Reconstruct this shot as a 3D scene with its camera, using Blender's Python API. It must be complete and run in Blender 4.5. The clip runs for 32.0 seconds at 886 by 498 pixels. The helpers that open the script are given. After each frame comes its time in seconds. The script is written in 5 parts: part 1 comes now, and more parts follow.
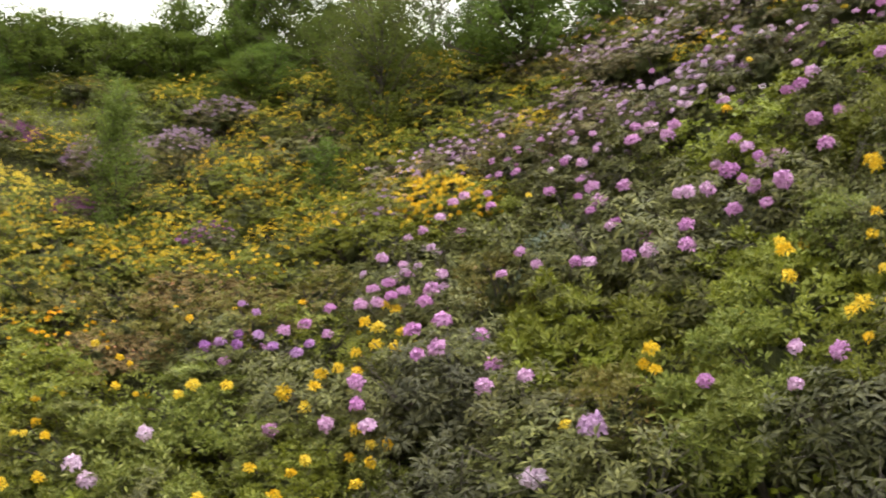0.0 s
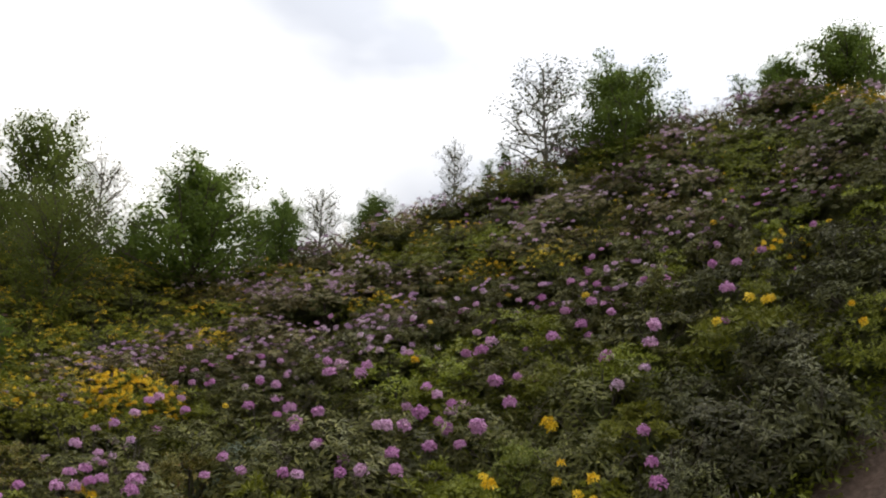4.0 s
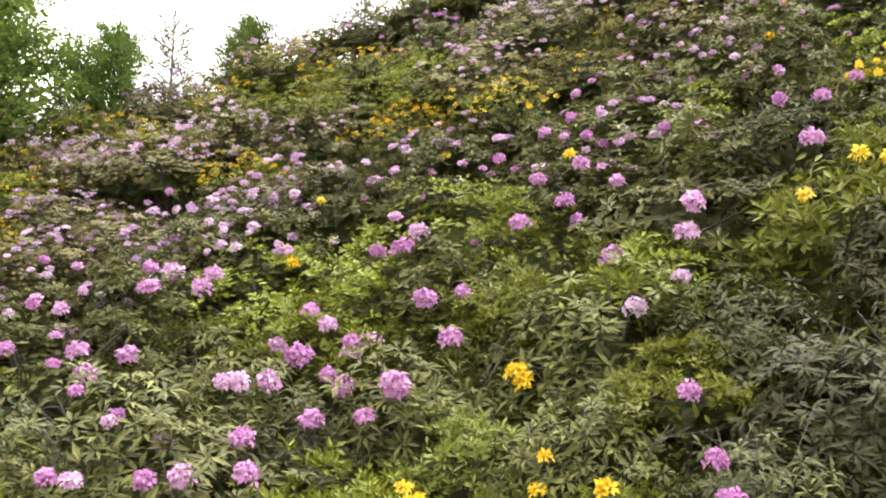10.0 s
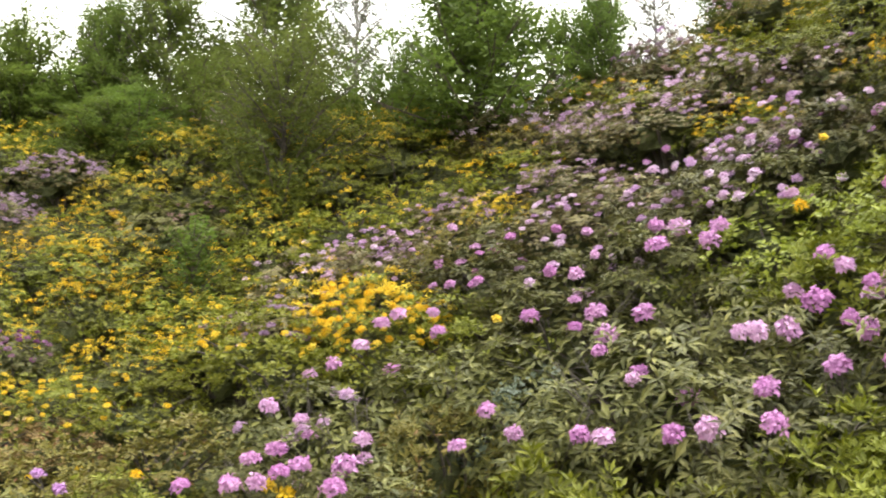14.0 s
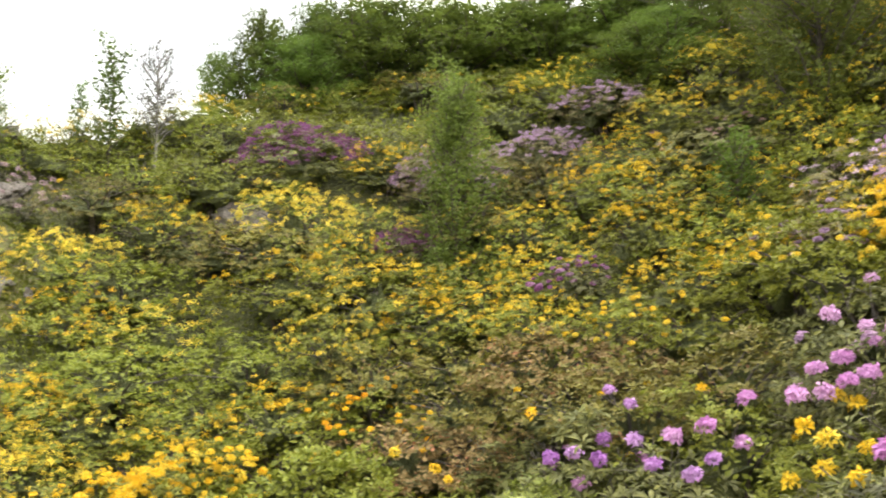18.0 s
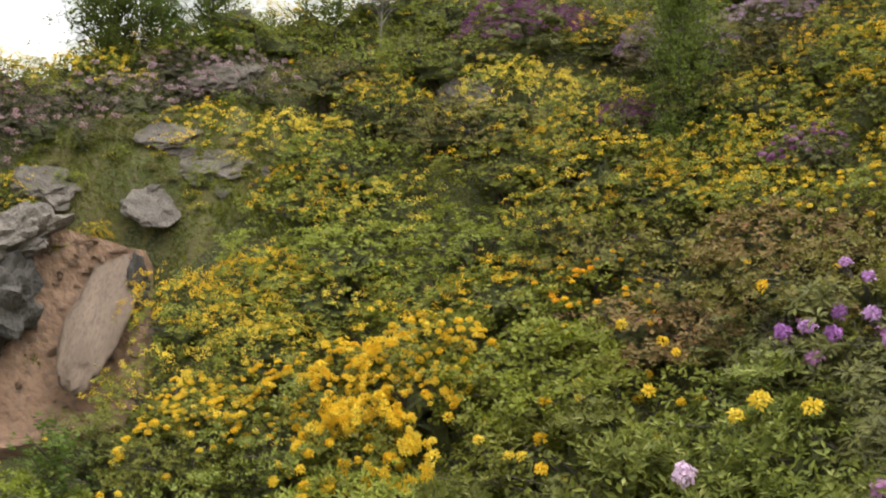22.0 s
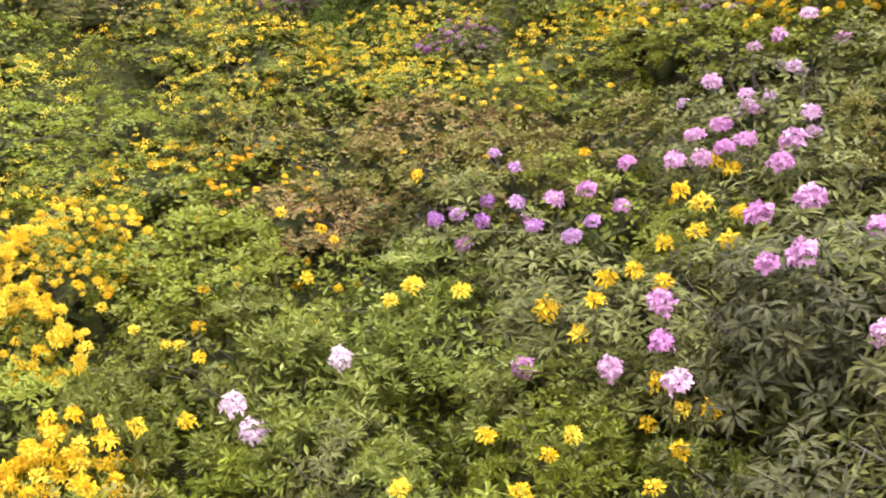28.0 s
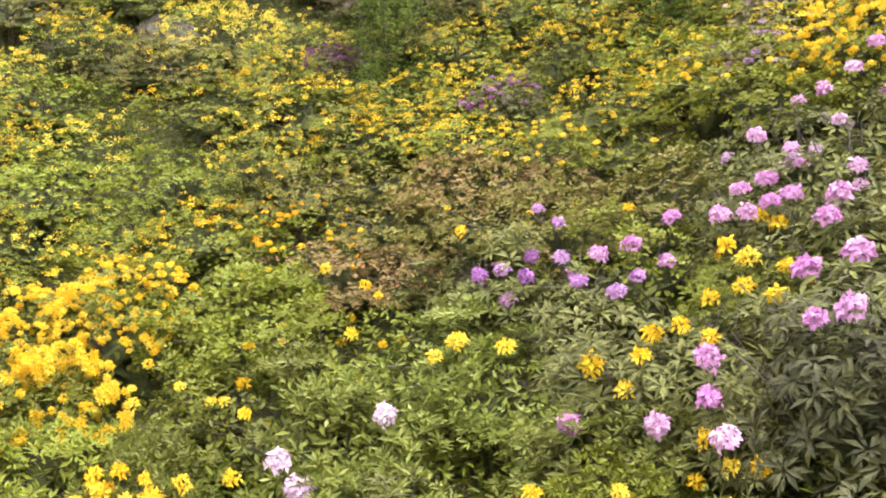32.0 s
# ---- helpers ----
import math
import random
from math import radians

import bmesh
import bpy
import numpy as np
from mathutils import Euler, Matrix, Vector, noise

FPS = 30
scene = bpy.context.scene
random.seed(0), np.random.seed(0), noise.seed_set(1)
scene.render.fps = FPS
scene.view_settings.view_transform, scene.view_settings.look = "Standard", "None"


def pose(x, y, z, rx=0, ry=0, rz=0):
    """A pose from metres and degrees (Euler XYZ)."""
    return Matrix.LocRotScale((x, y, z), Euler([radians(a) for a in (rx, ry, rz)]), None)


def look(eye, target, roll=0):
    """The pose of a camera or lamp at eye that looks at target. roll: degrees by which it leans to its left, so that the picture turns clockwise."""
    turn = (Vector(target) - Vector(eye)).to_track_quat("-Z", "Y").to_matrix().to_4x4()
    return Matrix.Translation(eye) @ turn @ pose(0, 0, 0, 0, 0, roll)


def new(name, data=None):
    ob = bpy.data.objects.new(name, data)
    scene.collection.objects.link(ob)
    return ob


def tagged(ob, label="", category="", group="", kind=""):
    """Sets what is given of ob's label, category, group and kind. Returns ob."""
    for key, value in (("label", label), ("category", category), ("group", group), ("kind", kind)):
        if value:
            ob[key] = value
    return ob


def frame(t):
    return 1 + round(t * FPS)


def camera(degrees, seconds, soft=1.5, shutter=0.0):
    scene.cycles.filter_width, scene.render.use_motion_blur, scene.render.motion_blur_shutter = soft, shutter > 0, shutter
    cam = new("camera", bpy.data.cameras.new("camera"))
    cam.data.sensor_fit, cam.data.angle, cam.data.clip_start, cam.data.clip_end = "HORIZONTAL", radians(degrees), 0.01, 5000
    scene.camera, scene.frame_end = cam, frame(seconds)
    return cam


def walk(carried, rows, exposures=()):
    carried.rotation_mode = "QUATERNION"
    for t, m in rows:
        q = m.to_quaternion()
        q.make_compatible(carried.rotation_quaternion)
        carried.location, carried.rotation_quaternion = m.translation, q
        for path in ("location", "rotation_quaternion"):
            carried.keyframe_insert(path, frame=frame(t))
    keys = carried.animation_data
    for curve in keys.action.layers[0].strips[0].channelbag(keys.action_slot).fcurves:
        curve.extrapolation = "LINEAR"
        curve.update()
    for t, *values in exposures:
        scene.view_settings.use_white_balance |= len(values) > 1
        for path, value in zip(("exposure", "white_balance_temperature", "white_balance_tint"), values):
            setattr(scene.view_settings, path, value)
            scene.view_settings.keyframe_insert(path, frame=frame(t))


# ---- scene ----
cam = camera(40.18, 32.0, soft=1.95, shutter=0.3)

# seconds, place in metres, turn in degrees
ROWS = [
    (0, 0.39, -4.28, -1.21, 100.47, 1.77, 2.91),
    (0.5, 0.02, -4.21, -1.25, 101.10, 1.14, -2.28),
    (1, -0.27, -4.34, -1.35, 103.06, -0.69, -5.79),
    (1.5, -0.46, -4.34, -1.40, 104.00, -1.18, -8.61),
    (2, -1.15, -4.44, -1.57, 106.40, -1.68, -14.25),
    (2.5, -1.66, -4.52, -1.70, 108.35, -1.05, -18.56),
    (3, -2.07, -4.59, -1.79, 110.18, -0.91, -21.78),
    (3.5, -2.22, -4.72, -1.88, 111.82, -1.04, -22.71),
    (5.5, -2.88, -4.49, -2.12, 115.62, -2.38, -33.09),
    (6, -2.90, -4.20, -2.08, 115.21, -2.34, -35.90),
    (6.5, -2.65, -3.85, -1.93, 112.24, -1.64, -35.17),
    (7, -2.40, -3.70, -1.79, 109.45, -1.66, -33.33),
    (7.5, -2.03, -3.12, -1.52, 108.97, -0.73, -32.43),
    (8, -0.59, -1.12, -0.53, 108.52, -0.29, -29.22),
    (8.5, -0.08, -0.18, -0.08, 107.09, 0.90, -28.37),
    (9, 0.00, 0.00, 0.00, 107.01, 0.78, -27.94),
    (9.5, 0.00, 0.00, 0.00, 106.82, 0.63, -26.67),
    (10, 0.00, 0.00, 0.00, 106.70, 0.45, -26.84),
    (10.5, 0.00, 0.00, 0.00, 106.40, 0.57, -25.03),
    (11, 0.00, 0.00, 0.00, 105.72, 0.79, -21.89),
    (11.5, 0.00, 0.00, 0.00, 105.04, 1.35, -17.30),
    (12, 0.00, 0.00, 0.00, 105.18, 1.20, -13.65),
    (12.5, 0.00, 0.00, 0.00, 105.81, 1.46, -10.30),
    (13, 0.00, 0.00, 0.00, 106.06, 0.88, -7.46),
    (13.5, 0.00, 0.00, 0.00, 105.17, 0.27, -5.07),
    (14, 0.00, 0.00, 0.00, 104.62, 0.04, -2.50),
    (14.5, 0.00, 0.00, 0.00, 103.89, 0.40, 0.77),
    (16.5, 0.00, 0.00, 0.00, 101.53, 0.10, 11.88),
    (17, 0.00, 0.00, 0.00, 101.04, -0.55, 14.43),
    (17.5, 0.00, 0.00, 0.00, 100.94, 0.00, 19.07),
    (18, 0.00, 0.00, 0.00, 100.60, 0.06, 23.53),
    (18.5, 0.00, 0.00, 0.00, 100.28, 0.14, 26.97),
    (19, 0.00, 0.00, 0.00, 100.51, 0.21, 29.17),
    (19.5, 0.00, 0.00, 0.00, 100.85, -0.16, 31.67),
    (20, 0.00, 0.00, 0.00, 101.23, -0.35, 34.33),
    (20.5, 0.00, 0.00, 0.00, 101.57, -1.22, 36.61),
    (21, 0.00, 0.00, 0.00, 100.08, -1.08, 37.51),
    (21.5, 0.00, 0.00, 0.00, 97.65, -0.37, 35.93),
    (22, 0.00, 0.00, 0.00, 94.58, -0.52, 34.15),
    (22.5, 0.00, 0.00, 0.00, 93.64, -0.49, 33.30),
    (23, 0.00, 0.00, 0.00, 92.89, -0.57, 32.37),
    (23.5, 0.00, 0.00, 0.00, 92.36, -0.72, 31.19),
    (24, 0.00, 0.00, 0.00, 91.74, -0.69, 29.93),
    (24.5, 0.00, 0.00, 0.00, 90.90, -0.05, 28.56),
    (25, 0.00, 0.00, 0.00, 89.89, -0.07, 27.44),
    (25.5, 0.00, 0.00, 0.00, 89.48, 0.09, 26.16),
    (26, 0.00, 0.00, 0.00, 89.18, 0.26, 24.51),
    (26.5, 0.00, 0.00, 0.00, 89.25, 0.12, 23.06),
    (28.5, 0.00, 0.00, 0.00, 89.39, -0.33, 17.58),
    (29, 0.00, 0.00, 0.00, 89.62, 0.24, 19.57),
    (29.5, 0.00, 0.00, 0.00, 89.57, 0.23, 20.28),
    (30, 0.00, 0.00, 0.00, 89.81, -0.06, 20.52),
    (30.5, 0.00, 0.00, 0.00, 89.72, -0.26, 20.91),
    (31, 0.00, 0.00, 0.00, 90.44, 0.10, 20.37),
    (31.5, 0.00, 0.00, 0.00, 91.51, -0.29, 20.88),
    (32, 0.00, 0.00, 0.00, 92.03, -0.05, 20.24),
]
EXPOSURES = [(0, -0.4), (1.5, -0.1), (2.5, -0.1), (3.2, -0.7), (5.0, -2.1), (6.5, -2.3), (7.0, -1.6), (7.5, -1.3), (8.0, -0.70), (8.6, -0.12), (9.5, 0.15), (11, 0.28), (13, 0.15), (14, 0.0), (14.5, 0.0), (17, -0.08), (19, -0.22), (20.0, -0.7), (21.0, -1.05), (22.0, -0.82), (22.7, -0.6), (23.5, -0.22), (26, 0.16), (32, 0.28)]
walk(cam, [(t, pose(*p)) for t, *p in ROWS], exposures=EXPOSURES)

# ---- world and light: bright overcast sky ----
SUN_WAY = Vector((0.46, 0.02, 0.89)).normalized()
world = bpy.data.worlds.new("overcast_sky")
scene.world = world
world.use_nodes = True
wn, wl = world.node_tree.nodes, world.node_tree.links
wn.clear()
w_out = wn.new("ShaderNodeOutputWorld")
w_bg = wn.new("ShaderNodeBackground")
w_sky = wn.new("ShaderNodeTexSky")
w_sky.sky_type = "NISHITA"
w_sky.sun_disc = False
w_sky.sun_elevation, w_sky.sun_rotation = math.asin(SUN_WAY.z), math.atan2(SUN_WAY.x, SUN_WAY.y)
w_sky.air_density, w_sky.dust_density = 1.0, 3.0
w_tc = wn.new("ShaderNodeTexCoord")
w_map = wn.new("ShaderNodeMapping")
w_map.inputs["Scale"].default_value = (1.0, 1.0, 2.2)
w_map.inputs["Rotation"].default_value = (0, 0, radians(-13))
w_noise = wn.new("ShaderNodeTexNoise")
w_noise.inputs["Scale"].default_value = 2.3
w_noise.inputs["Detail"].default_value = 5
w_noise.inputs["Roughness"].default_value = 0.45
w_ramp = wn.new("ShaderNodeValToRGB")
w_ramp.color_ramp.elements[0].position, w_ramp.color_ramp.elements[0].color = 0.32, (8.6, 8.9, 9.7, 1)
w_ramp.color_ramp.elements[1].position, w_ramp.color_ramp.elements[1].color = 0.58, (22.8, 22.2, 21.2, 1)
w_dot = wn.new("ShaderNodeVectorMath")
w_dot.operation = "DOT_PRODUCT"
w_dot.inputs[1].default_value = SUN_WAY
w_glow = wn.new("ShaderNodeMapRange")
w_glow.interpolation_type = "SMOOTHSTEP"
w_glow.inputs["From Min"].default_value, w_glow.inputs["From Max"].default_value = 0.35, 1.0
w_glow.inputs["To Min"].default_value, w_glow.inputs["To Max"].default_value = 0.60, 1.9
w_lit = wn.new("ShaderNodeVectorMath")
w_lit.operation = "SCALE"
wl.new(w_tc.outputs["Generated"], w_dot.inputs[0])
wl.new(w_dot.outputs["Value"], w_glow.inputs["Value"])
wl.new(w_glow.outputs["Result"], w_lit.inputs["Scale"])
w_mix = wn.new("ShaderNodeMixRGB")
w_mix.inputs["Fac"].default_value = 0.90
wl.new(w_tc.outputs["Generated"], w_map.inputs["Vector"])
wl.new(w_map.outputs["Vector"], w_noise.inputs["Vector"])
wl.new(w_noise.outputs["Fac"], w_ramp.inputs["Fac"])
wl.new(w_sky.outputs["Color"], w_mix.inputs["Color1"])
wl.new(w_ramp.outputs["Color"], w_lit.inputs[0])
wl.new(w_lit.outputs["Vector"], w_mix.inputs["Color2"])
wl.new(w_mix.outputs["Color"], w_bg.inputs["Color"])
w_bg.inputs["Strength"].default_value = 0.275
wl.new(w_bg.outputs["Background"], w_out.inputs["Surface"])

sun = new("sun", bpy.data.lights.new("sun", "SUN"))
sun.data.energy, sun.data.angle, sun.data.color = 1.5, radians(24), (1.0, 0.95, 0.86)
sun.matrix_world = look(SUN_WAY * 40, (0, 0, 0))


# ---- materials ----
def nodes_of(name):
    m = bpy.data.materials.new(name)
    m.use_nodes = True
    nt = m.node_tree
    return m, nt.nodes, nt.links, nt.nodes["Principled BSDF"]


def leaf_material(name, dark, light, rough=0.45, spec=0.5, glow=0.25, tip=None):
    """Leaf paint: hue differs from leaf to leaf and from plant to plant; thin leaves let some light through."""
    m, n, l, b = nodes_of(name)
    geo, info = n.new("ShaderNodeNewGeometry"), n.new("ShaderNodeObjectInfo")
    ramp = n.new("ShaderNodeValToRGB")
    ramp.color_ramp.elements[0].color, ramp.color_ramp.elements[1].color = (*dark, 1), (*light, 1)
    if tip:
        e = ramp.color_ramp.elements.new(0.93)
        e.color = (*light, 1)
        ramp.color_ramp.elements[-1].color = (*tip, 1)
    l.new(geo.outputs["Random Per Island"], ramp.inputs["Fac"])
    hsv = n.new("ShaderNodeHueSaturation")
    rng = n.new("ShaderNodeMapRange")
    rng.inputs["To Min"].default_value, rng.inputs["To Max"].default_value = 0.75, 1.25
    l.new(info.outputs["Random"], rng.inputs["Value"])
    l.new(rng.outputs["Result"], hsv.inputs["Value"])
    hue = n.new("ShaderNodeMapRange")
    hue.inputs["To Min"].default_value, hue.inputs["To Max"].default_value = 0.490, 0.508
    l.new(info.outputs["Random"], hue.inputs["Value"])
    l.new(hue.outputs["Result"], hsv.inputs["Hue"])
    l.new(ramp.outputs["Color"], hsv.inputs["Color"])
    tex = n.new("ShaderNodeTexNoise")
    tex.inputs["Scale"].default_value = 30
    mul = n.new("ShaderNodeMixRGB")
    mul.blend_type, mul.inputs["Fac"].default_value = "OVERLAY", 0.35
    l.new(hsv.outputs["Color"], mul.inputs["Color1"])
    l.new(tex.outputs["Fac"], mul.inputs["Color2"])
    l.new(mul.outputs["Color"], b.inputs["Base Color"])
    b.inputs["Roughness"].default_value = rough
    b.inputs["Specular IOR Level"].default_value = spec
    if glow > 0:
        tr, mix = n.new("ShaderNodeBsdfTranslucent"), n.new("ShaderNodeMixShader")
        mix.inputs["Fac"].default_value = glow
        l.new(mul.outputs["Color"], tr.inputs["Color"])
        l.new(b.outputs["BSDF"], mix.inputs[1])
        l.new(tr.outputs["BSDF"], mix.inputs[2])
        l.new(mix.outputs["Shader"], n["Material Output"].inputs["Surface"])
    return m


def petal_material(name, cols, glow=0.3):
    m, n, l, b = nodes_of(name)
    info, geo = n.new("ShaderNodeObjectInfo"), n.new("ShaderNodeNewGeometry")
    ramp = n.new("ShaderNodeValToRGB")
    for i, c in enumerate(cols):
        e = ramp.color_ramp.elements[i] if i < 2 else ramp.color_ramp.elements.new(1.0)
        e.position, e.color = i / (len(cols) - 1), (*c, 1)
    add = n.new("ShaderNodeMath")
    add.operation = "MULTIPLY_ADD"
    add.inputs[1].default_value = 0.3
    sc = n.new("ShaderNodeMath")
    sc.operation = "MULTIPLY"
    sc.inputs[1].default_value = 0.75
    l.new(info.outputs["Random"], sc.inputs[0])
    l.new(geo.outputs["Random Per Island"], add.inputs[0])
    l.new(sc.outputs["Value"], add.inputs[2])
    l.new(add.outputs["Value"], ramp.inputs["Fac"])
    l.new(ramp.outputs["Color"], b.inputs["Base Color"])
    b.inputs["Roughness"].default_value = 0.6
    b.inputs["Specular IOR Level"].default_value = 0.2
    tr, mix = n.new("ShaderNodeBsdfTranslucent"), n.new("ShaderNodeMixShader")
    mix.inputs["Fac"].default_value = glow
    l.new(ramp.outputs["Color"], tr.inputs["Color"])
    l.new(b.outputs["BSDF"], mix.inputs[1])
    l.new(tr.outputs["BSDF"], mix.inputs[2])
    l.new(mix.outputs["Shader"], n["Material Output"].inputs["Surface"])
    return m


def earth_material(name, a, b_, c, scale, bump=0.4, rough=0.95):
    m, n, l, b = nodes_of(name)
    tc = n.new("ShaderNodeTexCoord")
    t1, t2 = n.new("ShaderNodeTexNoise"), n.new("ShaderNodeTexNoise")
    t1.inputs["Scale"].default_value, t1.inputs["Detail"].default_value = scale, 6
    t2.inputs["Scale"].default_value, t2.inputs["Detail"].default_value = scale * 11, 6
    l.new(tc.outputs["Object"], t1.inputs["Vector"])
    l.new(tc.outputs["Object"], t2.inputs["Vector"])
    r1, r2 = n.new("ShaderNodeValToRGB"), n.new("ShaderNodeValToRGB")
    r1.color_ramp.elements[0].position, r1.color_ramp.elements[1].position = 0.35, 0.65
    r1.color_ramp.elements[0].color, r1.color_ramp.elements[1].color = (*a, 1), (*b_, 1)
    r2.color_ramp.elements[0].position, r2.color_ramp.elements[1].position = 0.45, 0.7
    r2.color_ramp.elements[0].color, r2.color_ramp.elements[1].color = (0, 0, 0, 1), (1, 1, 1, 1)
    mix = n.new("ShaderNodeMixRGB")
    mix.inputs["Color2"].default_value = (*c, 1)
    l.new(t1.outputs["Fac"], r1.inputs["Fac"])
    l.new(t2.outputs["Fac"], r2.inputs["Fac"])
    l.new(r2.outputs["Color"], mix.inputs["Fac"])
    l.new(r1.outputs["Color"], mix.inputs["Color1"])
    l.new(mix.outputs["Color"], b.inputs["Base Color"])
    b.inputs["Roughness"].default_value = rough
    bp = n.new("ShaderNodeBump")
    bp.inputs["Strength"].default_value, bp.inputs["Distance"].default_value = bump, 0.04
    l.new(t2.outputs["Fac"], bp.inputs["Height"])
    l.new(bp.outputs["Normal"], b.inputs["Normal"])
    return m


M_LEAF = {
    "rhodo": leaf_material("rhododendron_leaf", (0.047, 0.050, 0.013), (0.138, 0.137, 0.037), 0.50, 0.22, 0.18, (0.18, 0.172, 0.042)),
    # rhododendron leaf coloured darker for the shaded side of the slope
    "deep": leaf_material("deep_rhododendron_leaf", (0.024, 0.026, 0.006), (0.074, 0.074, 0.020), 0.52, 0.26, 0.12),
    "twiggy": leaf_material("twiggy_rhododendron_leaf", (0.082, 0.071, 0.029), (0.190, 0.165, 0.062), 0.5, 0.22, 0.2, (0.20, 0.13, 0.07)),
    "soft": leaf_material("soft_shrub_leaf", (0.091, 0.108, 0.015), (0.171, 0.189, 0.026), 0.5, 0.3, 0.28, (0.31, 0.31, 0.10)),
    "drab": leaf_material("drab_leaf", (0.070, 0.068, 0.018), (0.129, 0.121, 0.033), 0.55, 0.2, 0.18),
    "azalea": leaf_material("azalea_leaf", (0.118, 0.133, 0.015), (0.206, 0.220, 0.026), 0.5, 0.25, 0.3),
    "green": leaf_material("shrub_leaf", (0.109, 0.129, 0.010), (0.196, 0.216, 0.020), 0.48, 0.25, 0.3),
    "fresh": leaf_material("fresh_leaf", (0.125, 0.142, 0.013), (0.211, 0.223, 0.023), 0.5, 0.25, 0.35),
    "olive": leaf_material("olive_leaf", (0.115, 0.106, 0.016), (0.183, 0.162, 0.027), 0.55, 0.3, 0.25, (0.20, 0.10, 0.04)),
    "grey": leaf_material("greyish_leaf", (0.070, 0.096, 0.059), (0.120, 0.150, 0.095), 0.5, 0.4, 0.2),
    "brown": leaf_material("withered_leaf", (0.119, 0.084, 0.030), (0.180, 0.120, 0.045), 0.7, 0.2, 0.15, (0.24, 0.09, 0.05)),
    "dusk": leaf_material("dull_leaf", (0.053, 0.046, 0.030), (0.092, 0.080, 0.052), 0.7, 0.2, 0.15),
    "oak": leaf_material("oak_leaf", (0.080, 0.124, 0.019), (0.124, 0.177, 0.030), 0.5, 0.3, 0.5),
    "dim": leaf_material("wood_leaf", (0.088, 0.123, 0.020), (0.137, 0.182, 0.032), 0.55, 0.25, 0.5),
    "willow": leaf_material("willow_leaf", (0.101, 0.134, 0.023), (0.159, 0.204, 0.038), 0.55, 0.3, 0.5),
    "birch": leaf_material("birch_leaf", (0.075, 0.084, 0.043), (0.140, 0.145, 0.075), 0.55, 0.3, 0.25),
}
M_PETAL = {
    "pink": petal_material("pink_petal", [(0.44, 0.16, 0.40), (0.55, 0.28, 0.51), (0.64, 0.43, 0.60)]),
    "pale": petal_material("pale_petal", [(0.40, 0.23, 0.43), (0.56, 0.37, 0.54), (0.68, 0.55, 0.66)]),
    "purple": petal_material("purple_petal", [(0.12, 0.035, 0.10), (0.22, 0.08, 0.19), (0.36, 0.20, 0.33)]),
    "yellow": petal_material("yellow_petal", [(0.70, 0.41, 0.014), (0.74, 0.51, 0.028), (0.77, 0.60, 0.080)], 0.35),
    "orange": petal_material("orange_petal", [(0.74, 0.34, 0.012), (0.80, 0.44, 0.015), (0.84, 0.56, 0.03)], 0.35),
    "violet": petal_material("violet_petal", [(0.33, 0.13, 0.38), (0.44, 0.21, 0.48), (0.55, 0.34, 0.58)]),
    "dusty": petal_material("dusty_petal", [(0.22, 0.13, 0.22), (0.34, 0.22, 0.33), (0.48, 0.36, 0.46)]),
    "white": petal_material("white_petal", [(0.52, 0.34, 0.50), (0.64, 0.46, 0.61), (0.74, 0.60, 0.71)]),
    "faded": petal_material("faded_petal", [(0.16, 0.09, 0.075), (0.26, 0.16, 0.15), (0.38, 0.27, 0.30)]),
}
M_BARK = earth_material("bark", (0.05, 0.04, 0.03), (0.11, 0.09, 0.07), (0.035, 0.03, 0.025), 6)
M_PALE_BARK = earth_material("pale_bark", (0.20, 0.18, 0.16), (0.34, 0.32, 0.29), (0.06, 0.05, 0.045), 5)
M_TWIG = earth_material("grey_twig", (0.10, 0.085, 0.07), (0.20, 0.175, 0.15), (0.07, 0.06, 0.05), 8)
M_LITTER = earth_material("leaf_litter", (0.030, 0.032, 0.010), (0.062, 0.066, 0.018), (0.098, 0.100, 0.030), 3.2, 1.0)
# dark leaf green that stands in for the shade inside a bush
M_SHADE_HULL = earth_material("inner_leaves", (0.040, 0.050, 0.010), (0.080, 0.092, 0.018), (0.125, 0.138, 0.030), 14, 1.0)
M_DIRT = earth_material("dirt", (0.048, 0.031, 0.024), (0.084, 0.055, 0.042), (0.125, 0.088, 0.070), 1.5, 0.7)
M_CLAY = earth_material("clay", (0.180, 0.108, 0.066), (0.245, 0.156, 0.100), (0.150, 0.100, 0.072), 1.3, 0.8)
M_ROCK = earth_material("grey_rock", (0.105, 0.090, 0.075), (0.190, 0.164, 0.138), (0.06, 0.052, 0.044), 1.8, 0.8, 0.85)
# the grey rock again, coloured darker for shade under the overhang
M_SHADED_ROCK = earth_material("dark_rock", (0.050, 0.046, 0.040), (0.095, 0.086, 0.074), (0.034, 0.031, 0.027), 1.8, 0.9, 0.85)
M_SLAB = earth_material("smooth_rock", (0.120, 0.084, 0.060), (0.168, 0.122, 0.088), (0.100, 0.072, 0.053), 1.1, 0.25, 0.85)
M_TURF = earth_material("turf", (0.046, 0.058, 0.010), (0.098, 0.092, 0.022), (0.082, 0.060, 0.032), 1.9, 1.0)
M_GRASS = leaf_material("grass_blade", (0.060, 0.076, 0.008), (0.138, 0.150, 0.020), 0.7, 0.12, 0.3, (0.16, 0.14, 0.07))


# ---- terrain ----
def ease(v, a, b):
    q = np.clip((v - a) / (b - a), 0, 1)
    return q * q * (3 - 2 * q)


